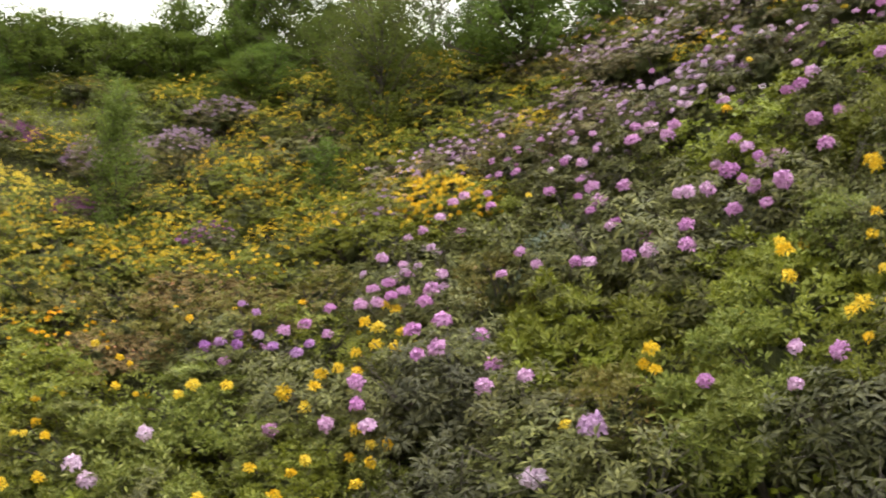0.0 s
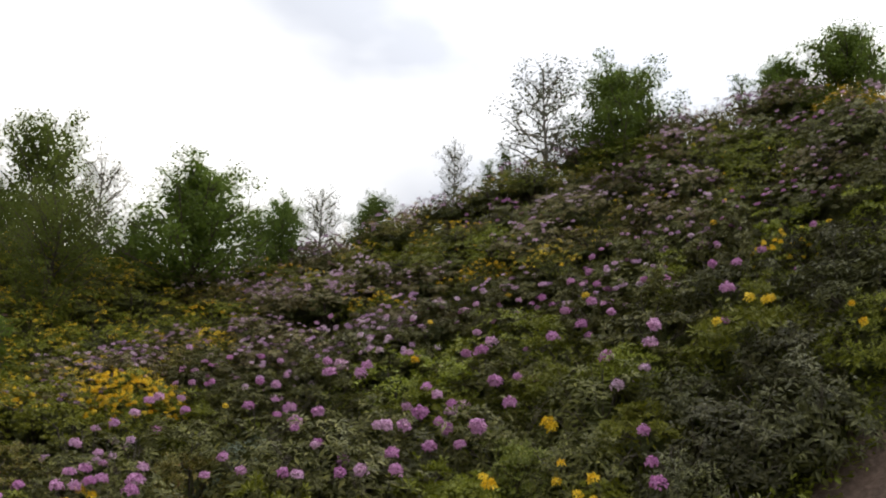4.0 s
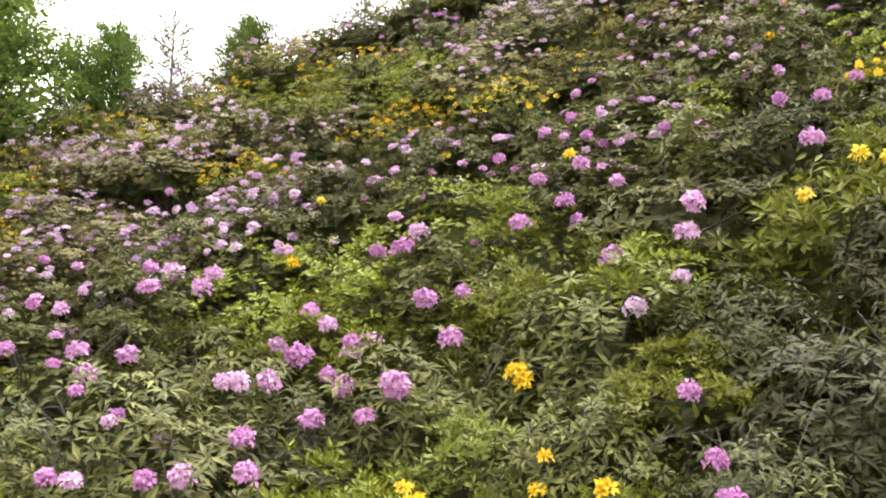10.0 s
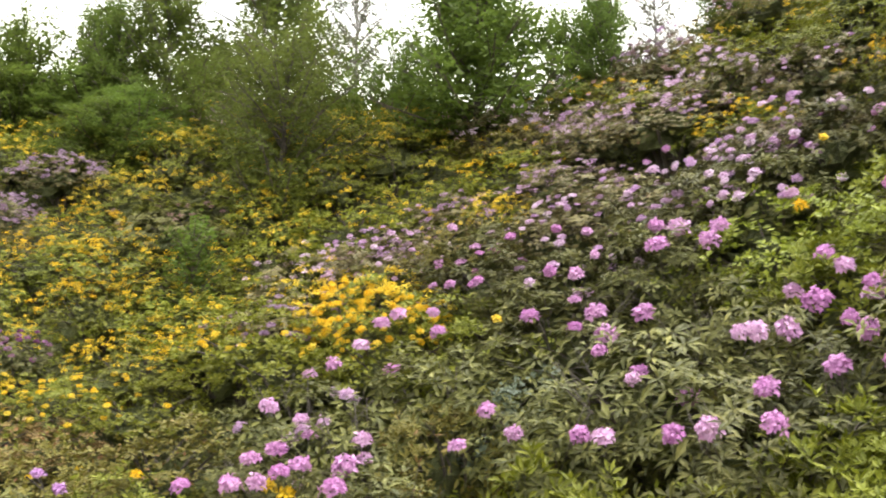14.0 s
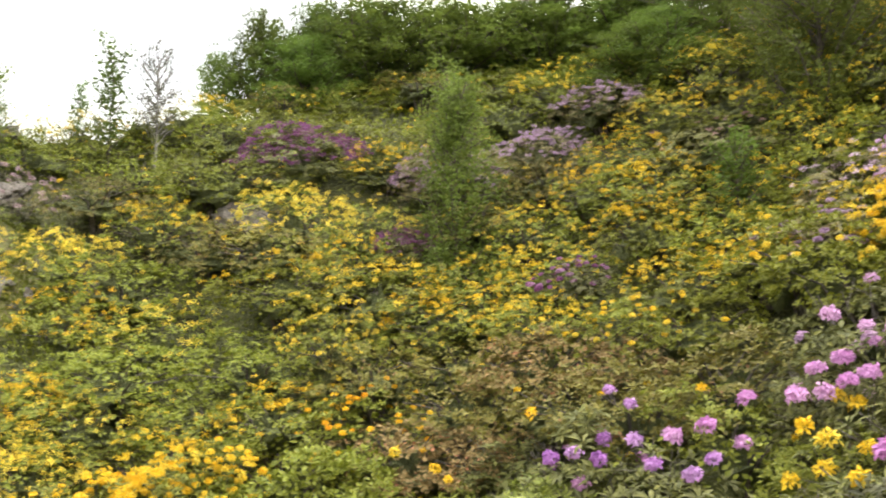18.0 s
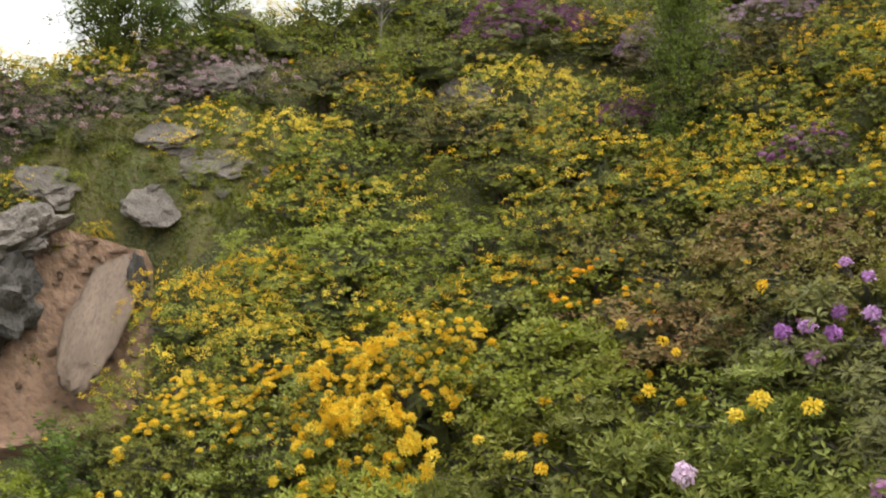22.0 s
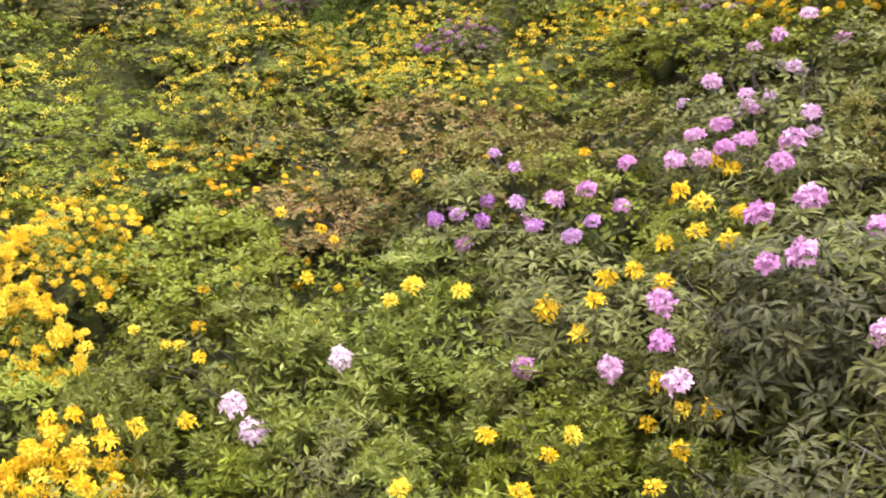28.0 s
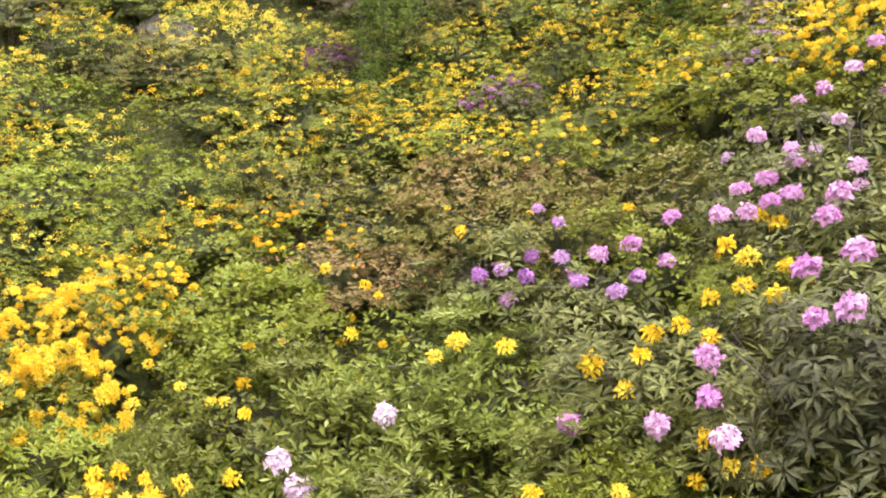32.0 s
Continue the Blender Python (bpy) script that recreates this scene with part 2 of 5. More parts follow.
def lay(x, y):
    """Squeezes depth along the camera's rays to fit its view: metres of the place per unit of the plan, at a spot of
    the plan.
    """
    h = np.maximum(np.hypot(x, y), 3.0)
    return np.where(h < 26.0, 3.0 / np.sqrt(h), (15.297 + 0.33 * (h - 26.0)) / h)


def spot(x, y, z):
    """A spot of the plan, in metres of the place."""
    k = float(lay(x, y))
    return Vector((x * k, y * k, z * k)), k


def spots_of(x, y, z):
    k = lay(x, y)
    return np.stack([x * k, y * k, z * k], -1), k


def canopy(x, y):
    """Mean height of the shrubs' tops over the hillside: a slope that steepens, and rolls over at its crest."""
    x, y = np.asarray(x, float), np.asarray(y, float)
    r = np.hypot(x, y) + 1e-6
    th = np.degrees(np.arctan2(x, y))
    crest = 20 - 1.0 * ease(-th, 32, 48) - 1.2 * ease(-th, 44, 54) - 3.2 * ease(th, -12, 5) - 2.2 * ease(th, 15, 45) - 2.4 * ease(th, 48, 62)
    crest = crest + (10 - crest) * ease(abs(th), 95, 150)
    over = np.logaddexp(0, (r - crest) / 1.5) * 1.5
    u, v = x * (r - over) / r / 10, y * (r - over) / r / 10
    z = -2.964 + 3.504 * u + 4.661 * v + 2.915 * u * u + 0.096 * u * v + 0.207 * v * v + 0.105 * u ** 3 + 0.791 * u * u * v + 0.073 * u * v * v + 0.256 * v ** 3
    rise = np.interp(th, (-56, -51, -48, -45, -38, -33, -27, -18, -2, 3, 8, 14, 22, 40), (0.36, 0.45, 0.2, 0.05, 0.0, 0.2, 0.42, 0.4, 0.58, 0.5, 0.26, 0.18, 0.18, 0.1))
    brow = np.interp(th, (-46, -44, -42, 16, 22, 27, 31, 40, 46, 50, 55, 62, 68, 75), (0.0, 0.2, 0.0, -0.1, 0.0, 0.25, 0.5, 0.6, 0.5, 0.45, 0.65, 0.8, 0.6, 0.5))
    return z - 3.6 * np.tanh(over / 30) + rise * ease(r, 13, 17) + brow * ease(r, 9, 14.5 - 2.0 * ease(th, 45, 60))


PATH = [(2.4, -5.0), (2.9, -1.4), (3.6, 0.3), (4.4, 1.2), (5.6, 1.75), (7.4, 2.0), (9.9, 2.4), (13.0, 3.4)]


def path_gap(x, y):
    """Distance to the middle of the footpath."""
    best = np.full(np.shape(x), 1e9)
    for (ax, ay), (bx, by) in zip(PATH, PATH[1:]):
        dx, dy = bx - ax, by - ay
        k = np.clip(((x - ax) * dx + (y - ay) * dy) / (dx * dx + dy * dy), 0, 1)
        best = np.minimum(best, np.hypot(x - ax - k * dx, y - ay - k * dy))
    return best


def terrace_gap(x, y):
    r, th = np.hypot(x, y), np.degrees(np.arctan2(x, y))
    return (((th + 47.6) / 6.0) ** 4 + ((r - 14.4) / 1.2) ** 4) ** 0.25


def cut_gap(x, y):
    r, th = np.hypot(x, y), np.degrees(np.arctan2(x, y))
    return (((th + 52.3) / 5.6) ** 4 + ((r - 12.35) / 1.85) ** 4) ** 0.25


def ground_z(x, y):
    x, y = np.asarray(x, float), np.asarray(y, float)
    r = np.hypot(x, y)
    deep = 0.74 * ease(r, 2, 4) * (1 - 0.4 * ease(r, 15, 18)) + 0.1
    deep = deep * (1 - 0.80 * ease(1.5 - terrace_gap(x, y), 0, 0.6)) + 0.9 * ease(1.2 - cut_gap(x, y), 0, 0.4)
    wav = 0.10 * np.sin(x * 1.3 + 0.7 * y) * np.cos(y * 1.1 - 0.4 * x) + 0.05 * np.sin(3.1 * x + 1.7) * np.sin(2.7 * y)
    return canopy(x, y) - deep + wav


def mesh_object(name, verts, faces, mat, parent=None, smooth=False):
    me = bpy.data.meshes.new(name)
    me.from_pydata(verts if isinstance(verts, list) else verts.tolist(), [], faces if isinstance(faces, list) else faces.tolist())
    me.materials.append(mat)
    if smooth:
        me.polygons.foreach_set("use_smooth", [True] * len(me.polygons))
    ob = new(name, me)
    if parent:
        ob.parent = parent
    return ob


def grid_faces(nu, nv):
    i = np.arange((nu - 1) * (nv - 1))
    a = (i // (nv - 1)) * nv + i % (nv - 1)
    return np.stack([a, a + nv, a + nv + 1, a + 1], 1)


ax1 = np.concatenate([-np.geomspace(6000, 27, 20), np.arange(-26, 26.01, 0.3), np.geomspace(27, 6000, 20)])
gx, gy = np.meshgrid(ax1, ax1, indexing="ij")
gz = ground_z(gx, gy)
ground_spots = spots_of(gx, gy, gz)[0]
# unseen ground, raised along the camera's track to some 1.6 m below it
sx_, sy_ = ground_spots[..., 0], ground_spots[..., 1]
stroll = np.clip((sx_ * -2.1 + sy_ * -4.4) / 23.8, 0, 1)
aside = np.hypot(sx_ + 2.1 * stroll, sy_ + 4.4 * stroll)
track_ground = -1.62 - 1.75 * stroll - 0.5 * np.maximum(0, aside - 1.0) ** 1.5
ground_spots[..., 2] = np.where(aside < 4.0, np.maximum(ground_spots[..., 2], track_ground), ground_spots[..., 2])
ground = mesh_object("ground", ground_spots.reshape(-1, 3), grid_faces(len(ax1), len(ax1)), M_LITTER, smooth=True)
tagged(ground, "dark leaf litter and soil under the shrubs", "ground", kind="structure")


def ribbon(name, line, half, mat, lift, seed):
    rs = np.random.RandomState(seed)
    pts, k = [], 0
    for (ax_, ay_), (bx_, by_) in zip(line, line[1:]):
        for s in np.linspace(0, 1, 14)[:-1]:
            pts.append((ax_ + s * (bx_ - ax_), ay_ + s * (by_ - ay_)))
    pts = np.array(pts)
    d = np.gradient(pts, axis=0)
    nrm = np.stack([-d[:, 1], d[:, 0]], 1) / np.linalg.norm(d, axis=1)[:, None]
    w = np.linspace(-1, 1, 13)
    wide = np.interp(pts[:, :1], (2.9, 3.6, 4.4, 5.6, 6.6), (half, half + 0.3, half + 1.15, half + 0.45, half))
    edge = np.where(w[None, :] > 0, wide, half) * (1 + 0.06 * rs.randn(len(pts), 1))
    xy = pts[:, None, :] + nrm[:, None, :] * (w[None, :] * edge)[:, :, None]
    zz = ground_z(xy[..., 0], xy[..., 1]) + lift * (1 - np.abs(w) ** 4)[None, :] - 0.02 * np.abs(w) ** 4 + 0.012 * rs.randn(len(pts), 13)
    return mesh_object(name, spots_of(xy[..., 0], xy[..., 1], zz)[0].reshape(-1, 3), grid_faces(len(pts), 13), mat, smooth=True)


path = tagged(ribbon("footpath", PATH, 1.85, M_DIRT, 0.07, 3), "bare brown dirt footpath with loose stones", "path", kind="structure")


# ---- plants: leaves, branches, blossoms ----
def unit(v):
    return v / np.maximum(np.linalg.norm(v, axis=-1, keepdims=True), 1e-9)


def leaf_arrays(base, way, face, length, width, droop=0.15, fine=True):
    """Folded lance-shaped leaves, one island each."""
    n = len(base)
    side = unit(np.cross(way, face))
    face = np.cross(side, way)
    L, W = np.broadcast_to(length, n)[:, None], np.broadcast_to(width, n)[:, None]
    mid = base + way * L * 0.52 - face * L * droop * 0.2
    tip = base + way * L - face * L * droop
    if fine == "small":
        low = base + way * L * 0.12
        v = np.stack([low + side * W * 0.5, tip, low - side * W * 0.5], 1)
        f = np.array([[0, 1, 2]])
    elif not fine:
        v = np.stack([base, mid + side * W * 0.5, tip, mid - side * W * 0.5], 1)
        f = np.array([[0, 1, 2, 3]])
    else:
        v = np.stack([base, mid + side * W * 0.5 + face * W * 0.14, mid, mid - side * W * 0.5 + face * W * 0.14, tip], 1)
        f = np.array([[0, 1, 2, 2], [0, 2, 3, 3], [1, 4, 2, 2], [2, 4, 3, 3]])[:, :3]
    k = v.shape[1]
    return v.reshape(-1, 3), (f[None] + (np.arange(n) * k)[:, None, None]).reshape(-1, f.shape[1])


def join(parts):
    """Several (verts, faces) pairs as one."""
    vs, fs, o = [], [], 0
    for v, f in parts:
        vs.append(np.asarray(v))
        fs += [[i + o for i in q] for q in (f.tolist() if isinstance(f, np.ndarray) else f)]
        o += len(v)
    return np.concatenate(vs), fs


def tube(points, r0, r1, sides=5):
    pts = np.asarray(points, float)
    n = len(pts)
    d = unit(np.gradient(pts, axis=0))
    ref = np.where(np.abs(d[:, 2:3]) > 0.9, [[1.0, 0, 0]], [[0, 0, 1.0]])
    a = unit(np.cross(d, ref))
    b = np.cross(d, a)
    ang = np.arange(sides) * 2 * math.pi / sides
    rad = np.linspace(r0, r1, n)[:, None, None]
    v = pts[:, None] + rad * (np.cos(ang)[None, :, None] * a[:, None] + np.sin(ang)[None, :, None] * b[:, None])
    f = [[i * sides + j, i * sides + (j + 1) % sides, (i + 1) * sides + (j + 1) % sides, (i + 1) * sides + j] for i in range(n - 1) for j in range(sides)]
    return v.reshape(-1, 3), f


def dome_points(rs, n, low=-0.15, inner=0.72):
    """Places and outward ways on an uneven, lobed dome of radius 1."""
    z = rs.uniform(low, 1, n)
    a = rs.uniform(0, 2 * math.pi, n)
    q = np.sqrt(np.maximum(0, 1 - z * z))
    u = np.stack([q * np.cos(a), q * np.sin(a), z], 1)
    ph = rs.uniform(0, 6.28, 6)
    lob = 1 + 0.13 * np.sin(3 * a + ph[0] + 2 * z) + 0.10 * np.sin(5 * a + ph[1]) * q + 0.10 * np.sin(7 * z + ph[2] + a) + 0.07 * np.sin(9 * a + 8 * z + ph[3])
    return u * (lob * rs.uniform(inner, 1.03, n))[:, None], u


def whorls(rs, p, axis, per, length, width, spread=70, droop=0.2, fine=True, jitter=18):
    n = len(p)
    ref = unit(rs.randn(n, 3))
    a = unit(np.cross(axis, ref))
    b = np.cross(axis, a)
    k = np.arange(per)
    ang = (k * 2 * math.pi / per)[None] + rs.uniform(0, 6.28, (n, 1)) + rs.uniform(-0.3, 0.3, (n, per))
    el = np.radians(spread + rs.uniform(-jitter, jitter, (n, per)))
    out = np.cos(ang)[..., None] * a[:, None] + np.sin(ang)[..., None] * b[:, None]
    way = unit(np.sin(el)[..., None] * out + np.cos(el)[..., None] * axis[:, None])
    ax_ = np.broadcast_to(axis[:, None], way.shape)
    size = rs.uniform(0.72, 1.15, (n, per))
    base = p[:, None] + 0.012 * way + ax_ * rs.uniform(-0.03, 0.02, (n, per))[..., None]
    return leaf_arrays(base.reshape(-1, 3), way.reshape(-1, 3), ax_.reshape(-1, 3), (length * size).ravel(), (width * size).ravel(), droop, fine)


def foliage_mesh(name, seed, mat, count, per, length, width, spread, droop, fine, height=0.85, rough=1.0, radius=0.62, low=-0.15, tufts=0, m=300):
    """One plant's leaves: whorls over a lobed dome, with a few shoots that stand out."""
    rs = np.random.RandomState(seed)
    p, u = dome_points(rs, count, low, 0.66)
    p = p * np.array([radius, radius, radius * height * 1.25])
    p[:, 2] += 0.12
    if tufts:
        c, cu = dome_points(rs, tufts, low, 0.92)
        c = c * np.array([radius, radius, radius * height * 1.25]) * (0.80 if tufts < 30 else 0.90)
        c[:, 2] += 0.10
        who = rs.randint(tufts, size=count)
        u = unit(rs.randn(count, 3) * np.array([1, 1, 0.8]) + cu[who] * 0.7 + np.array([0, 0, 0.75]))
        p = c[who] + u * np.array([1.25, 1.25, 0.8]) * (0.20 * (15 / tufts) ** 0.5 * rs.uniform(0.7, 1.25, tufts)[who] * rs.uniform(0.75, 1.05, count))[:, None]
    shoots = rs.rand(count) < 0.12
    p = p + u * (shoots * rs.uniform(0.03, 0.13, count))[:, None] * rough
    axis = unit(u * np.array([1, 1, 0.9]) + np.array([0, 0, 0.75]) + 0.35 * rs.randn(count, 3))
    v, f = whorls(rs, p, axis, per, length, width, spread, droop, fine)
    q, w = dome_points(rs, m, low, 0.74)
    q = q * np.array([radius, radius, radius * height * 1.25]) * 0.86
    q[:, 2] += 0.10
    v2, f2 = leaf_arrays(q, unit(np.cross(w, rs.randn(m, 3))), unit(w + 0.6 * rs.randn(m, 3)), length * rs.uniform(0.9, 1.5, m), width * rs.uniform(1.1, 1.8, m), 0.2, False)
    v, f = join([(v, f), (v2, f2)])
    me = bpy.data.meshes.new(name)
    me.from_pydata(v.tolist(), [], f)
    me.materials.append(mat)
    return me


def shade_hull_mesh(name, seed, radius=0.62, height=0.85):
    """An added hull inside a plant, dark green for the shade between its leaves: a lumpy closed dome."""
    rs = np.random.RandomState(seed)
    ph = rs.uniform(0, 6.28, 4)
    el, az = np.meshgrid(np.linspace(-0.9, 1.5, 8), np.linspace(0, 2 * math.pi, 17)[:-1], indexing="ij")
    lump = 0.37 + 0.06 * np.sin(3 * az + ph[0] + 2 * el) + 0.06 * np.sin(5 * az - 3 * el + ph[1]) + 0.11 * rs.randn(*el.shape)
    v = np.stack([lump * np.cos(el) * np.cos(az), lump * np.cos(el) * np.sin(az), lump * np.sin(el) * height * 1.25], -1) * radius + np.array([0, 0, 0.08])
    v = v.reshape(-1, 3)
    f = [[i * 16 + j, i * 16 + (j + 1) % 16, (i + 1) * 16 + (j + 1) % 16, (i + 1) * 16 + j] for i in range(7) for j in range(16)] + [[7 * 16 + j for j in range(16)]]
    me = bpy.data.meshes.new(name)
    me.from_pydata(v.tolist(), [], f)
    me.materials.append(M_SHADE_HULL)
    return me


def branch_mesh(name, seed, radius=0.62, n=9):
    rs = np.random.RandomState(seed)
    parts = []
    for i in range(n):
        a, t = rs.uniform(0, 6.28), rs.uniform(0.25, 0.95)
        e = np.array([math.cos(a) * t * radius, math.sin(a) * t * radius, (0.25 + 0.65 * math.sqrt(1 - t * t)) * radius])
        mid = e * [0.45, 0.45, 0.55] + rs.randn(3) * 0.04
        parts.append(tube([(0.04 * math.cos(a), 0.04 * math.sin(a), -0.55), mid, e], 0.018, 0.006, 4))
    v, f = join(parts)
    me = bpy.data.meshes.new(name)
    me.from_pydata(v.tolist(), [], f)
    me.materials.append(M_BARK)
    return me


def twig_mesh(name, seed, n=16, radius=0.66):
    """Thin bare grey shoots that stand out of a plant, each with a fork."""
    rs = np.random.RandomState(seed)
    p, u = dome_points(rs, n, 0.0, 0.95)
    parts = []
    for q, w in zip(p, u):
        e = q * np.array([radius, radius, radius * 1.05]) + np.array([0, 0, 0.12])
        m = e * 0.62 + rs.randn(3) * 0.02
        parts.append(tube([e * 0.25, m, e], 0.007, 0.0035, 4))
        for _ in range(2):
            parts.append(tube([m, (m + e) * 0.5 + rs.randn(3) * 0.03, e + rs.randn(3) * 0.09 + w * 0.03], 0.004, 0.0018, 3))
    v, f = join(parts)
    me = bpy.data.meshes.new(name)
    me.from_pydata(v.tolist(), [], f)
    me.materials.append(M_TWIG)
    return me


def truss_arrays(rs, florets, radius, petal, flat=0.8, spread=52, fine=True, slim=0.92):
    """A blossom head: a dome of funnel flowers with five petals each."""
    k = np.arange(florets)
    z = 1 - (k + 0.5) / florets * 1.05
    a = k * 2.39996 + rs.uniform(0, 6)
    q = np.sqrt(np.maximum(0, 1 - z * z))
    u = np.stack([q * np.cos(a), q * np.sin(a), z * flat + 0.12], 1)
    u = unit(u + 0.16 * rs.randn(florets, 3))
    p = u * radius * rs.uniform(0.42, 0.62, florets)[:, None]
    return whorls(rs, p, u, 5, petal, petal * slim, spread, 0.35, fine, 10)


def truss_mesh(name, seed, mat, florets, radius, petal, spread=52, fine=True, slim=0.92):
    v, f = truss_arrays(np.random.RandomState(seed), florets, radius, petal, spread=spread, fine=fine, slim=slim)
    me = bpy.data.meshes.new(name)
    me.from_pydata(v.tolist(), [], f.tolist())
    me.materials.append(mat)
    return me


RH_TRUSS = {c: [truss_mesh("flower_truss", 40 + i, M_PETAL[c], 24, 0.125, 0.062, 54, True, 0.66) for i in range(4)] for c in ("pink", "pale", "purple", "white", "violet", "dusty")}
RH_SMALL = {c: [truss_mesh("flower_truss", 80 + i, M_PETAL[c], 18, 0.125, 0.058, 46, False) for i in range(4)] for c in ("pink", "pale", "purple", "dusty")}
RH_SMALL["faded"] = RH_TRUSS["faded"] = [truss_mesh("flower_truss", 50 + i, M_PETAL["faded"], 9, 0.09, 0.05, 60) for i in range(2)]
AZ_TRUSS = {c: [truss_mesh("flower_truss", 60 + i, M_PETAL[c], 11, 0.088, 0.066, 58, False, 0.50) for i in range(4)] for c in ("yellow", "orange")}


def blossom_mesh(name, seed, mat, count, size, florets, radius=0.62, height=0.85):
    """All blossom heads of a far plant in one mesh."""
    rs = np.random.RandomState(seed)
    p, u = dome_points(rs, count, low=0.3, inner=0.97)
    p = p * np.array([radius, radius, radius * height * 1.25]) * 0.97
    p[:, 2] += 0.14
    parts = []
    for i in range(count):
        v, f = truss_arrays(rs, florets, size, size * 0.66, fine=False, spread=58)
        parts.append((v * rs.uniform(0.75, 1.2) + p[i], f))
    v, f = join(parts)
    me = bpy.data.meshes.new(name)
    me.from_pydata(v.tolist(), [], f)
    me.materials.append(mat)
    return me


# kind: name, category, leaf paint, whorls, leaves, length, width, spread, droop, height, blossom set, colour, heads (near, far), label
KINDS = {
    "rh": ("rhododendron_bush", "rhododendron", "rhodo", 150, 9, 0.145, 0.031, 72, 0.30, 0.85, "rh", "pink", 8, 12, "dark leathery-leaved rhododendron bush with pink-purple flower heads"),
    "rn": ("rhododendron_bush", "rhododendron", "deep", 150, 9, 0.150, 0.033, 74, 0.35, 0.85, "rh", "pink", 1, 5, "deep green rhododendron bush, leaves darkened for shade, with few pink flower heads"),
    "rp": ("rhododendron_bush", "rhododendron", "twiggy", 150, 8, 0.150, 0.034, 72, 0.30, 0.85, "rh", "pale", 17, 30, "rhododendron bush thick with pale lilac flower heads"),
    "rd": ("rhododendron_bush", "rhododendron", "rhodo", 140, 8, 0.140, 0.034, 72, 0.30, 0.85, "rh", "purple", 45, 110, "dusky purple rhododendron bush in full bloom"),
    "rl": ("rhododendron_bush", "rhododendron", "twiggy", 150, 8, 0.150, 0.034, 72, 0.30, 0.85, "rh", "dusty", 45, 95, "rhododendron bush covered all over in dusty lilac flowers"),
    "dk": ("rhododendron_bush", "rhododendron", "drab", 150, 8, 0.130, 0.042, 70, 0.30, 0.75, "rh", "faded", 5, 9, "dull dark rhododendron bush with faded blossoms"),
    "az": ("azalea_bush", "azalea", "azalea", 190, 8, 0.086, 0.024, 55, 0.14, 0.85, "az", "yellow", 18, 44, "green azalea bush scattered with yellow flowers"),
    "ay": ("azalea_bush", "azalea", "azalea", 170, 8, 0.086, 0.024, 55, 0.14, 0.95, "az", "yellow", 150, 100, "azalea bush covered in golden yellow flowers"),
    "ao": ("azalea_bush", "azalea", "azalea", 170, 8, 0.086, 0.024, 55, 0.14, 0.85, "az", "orange", 19, 60, "azalea bush with orange-yellow flowers"),
    "li": ("azalea_bush", "azalea", "fresh", 200, 8, 0.088, 0.026, 50, 0.12, 0.75, "az", "yellow", 4, 18, "fresh lime-green azalea bush with few yellow flowers"),
    "gr": ("leafy_shrub", "shrub", "green", 210, 8, 0.090, 0.026, 52, 0.14, 0.85, "az", "yellow", 1, 3, "fresh green leafy shrub on the slope"),
    "gs": ("leafy_shrub", "shrub", "soft", 255, 8, 0.084, 0.023, 52, 0.14, 0.85, "az", "yellow", 1, 3, "pale green narrow-leaved shrub on the slope"),
    "gg": ("leafy_shrub", "shrub", "grey", 230, 8, 0.075, 0.030, 60, 0.15, 0.95, "", "", 0, 0, "grey-green small-leaved shrub on the slope"),
    "ol": ("azalea_bush", "azalea", "olive", 200, 8, 0.078, 0.023, 55, 0.14, 0.65, "az", "yellow", 2, 5, "low olive-green azalea bush past its bloom"),
    "br": ("azalea_bush", "azalea", "brown", 200, 8, 0.085, 0.028, 55, 0.12, 0.65, "", "", 0, 0, "low azalea bush with reddish-brown withered leaves"),
    "he": ("rhododendron_bush", "rhododendron", "dusk", 180, 8, 0.080, 0.026, 60, 0.12, 0.75, "rh", "faded", 12, 26, "dusty grey-brown rhododendron bush with faded pink blossoms"),
}
FOLIAGE, BLOSSOM = {}, {}
for i, (kind, k) in enumerate(KINDS.items()):
    for lod in range(4):
        far_rh = k[0][0] == "r" and lod > 1
        count = int(k[3] * ((1.75 if k[0][0] == "r" else 1.75), 1.7, 2.1, 2.1)[lod] * (1.1 if far_rh else 1))
        FOLIAGE[kind, lod] = [foliage_mesh("foliage", 100 * i + 10 * lod + s, M_LEAF["rhodo" if kind == "rp" and lod < 2 else k[2]], count, k[4] - (0, 1, 2, 3)[lod], k[5] * ((0.68 if k[0][0] == "r" else 0.82), 0.54, 0.40, 0.33)[lod] * (0.75 if far_rh else 1), k[6] * (0.86, 0.92, 0.98, 0.92)[lod], k[7], k[8], (k[0][0] == "r", False, "small", "small")[lod], k[9], low=(-0.15, -0.15, -0.1, -0.05)[lod], tufts=(0 if k[0][0] == "r" else 24, 40, 70, 80)[lod], m=(110 if k[0][0] == "r" else 220, 240, 220, 200)[lod]) for s in range(3)]
    if k[10]:
        BLOSSOM[kind] = [blossom_mesh("blossoms", 900 + 10 * i + s, M_PETAL[k[11]], int(k[13] * (1.7 if k[10] == "rh" else 2.3)), 0.030 if k[10] == "rh" else 0.025, 6 if k[10] == "rh" else 3, height=k[9]) for s in range(3)]
BRANCHES = [branch_mesh("branchwork", 700 + s) for s in range(4)]
TWIGS = [twig_mesh("deadwood", 760 + s) for s in range(3)]
SHADE_HULLS = [shade_hull_mesh("inner_thicket", 720 + s) for s in range(4)]
BUSHES = []


def child(name, me, parent, m=None):
    ob = new(name, me)
    ob.parent = parent
    if m is not None:
        ob.matrix_local = m
    return ob


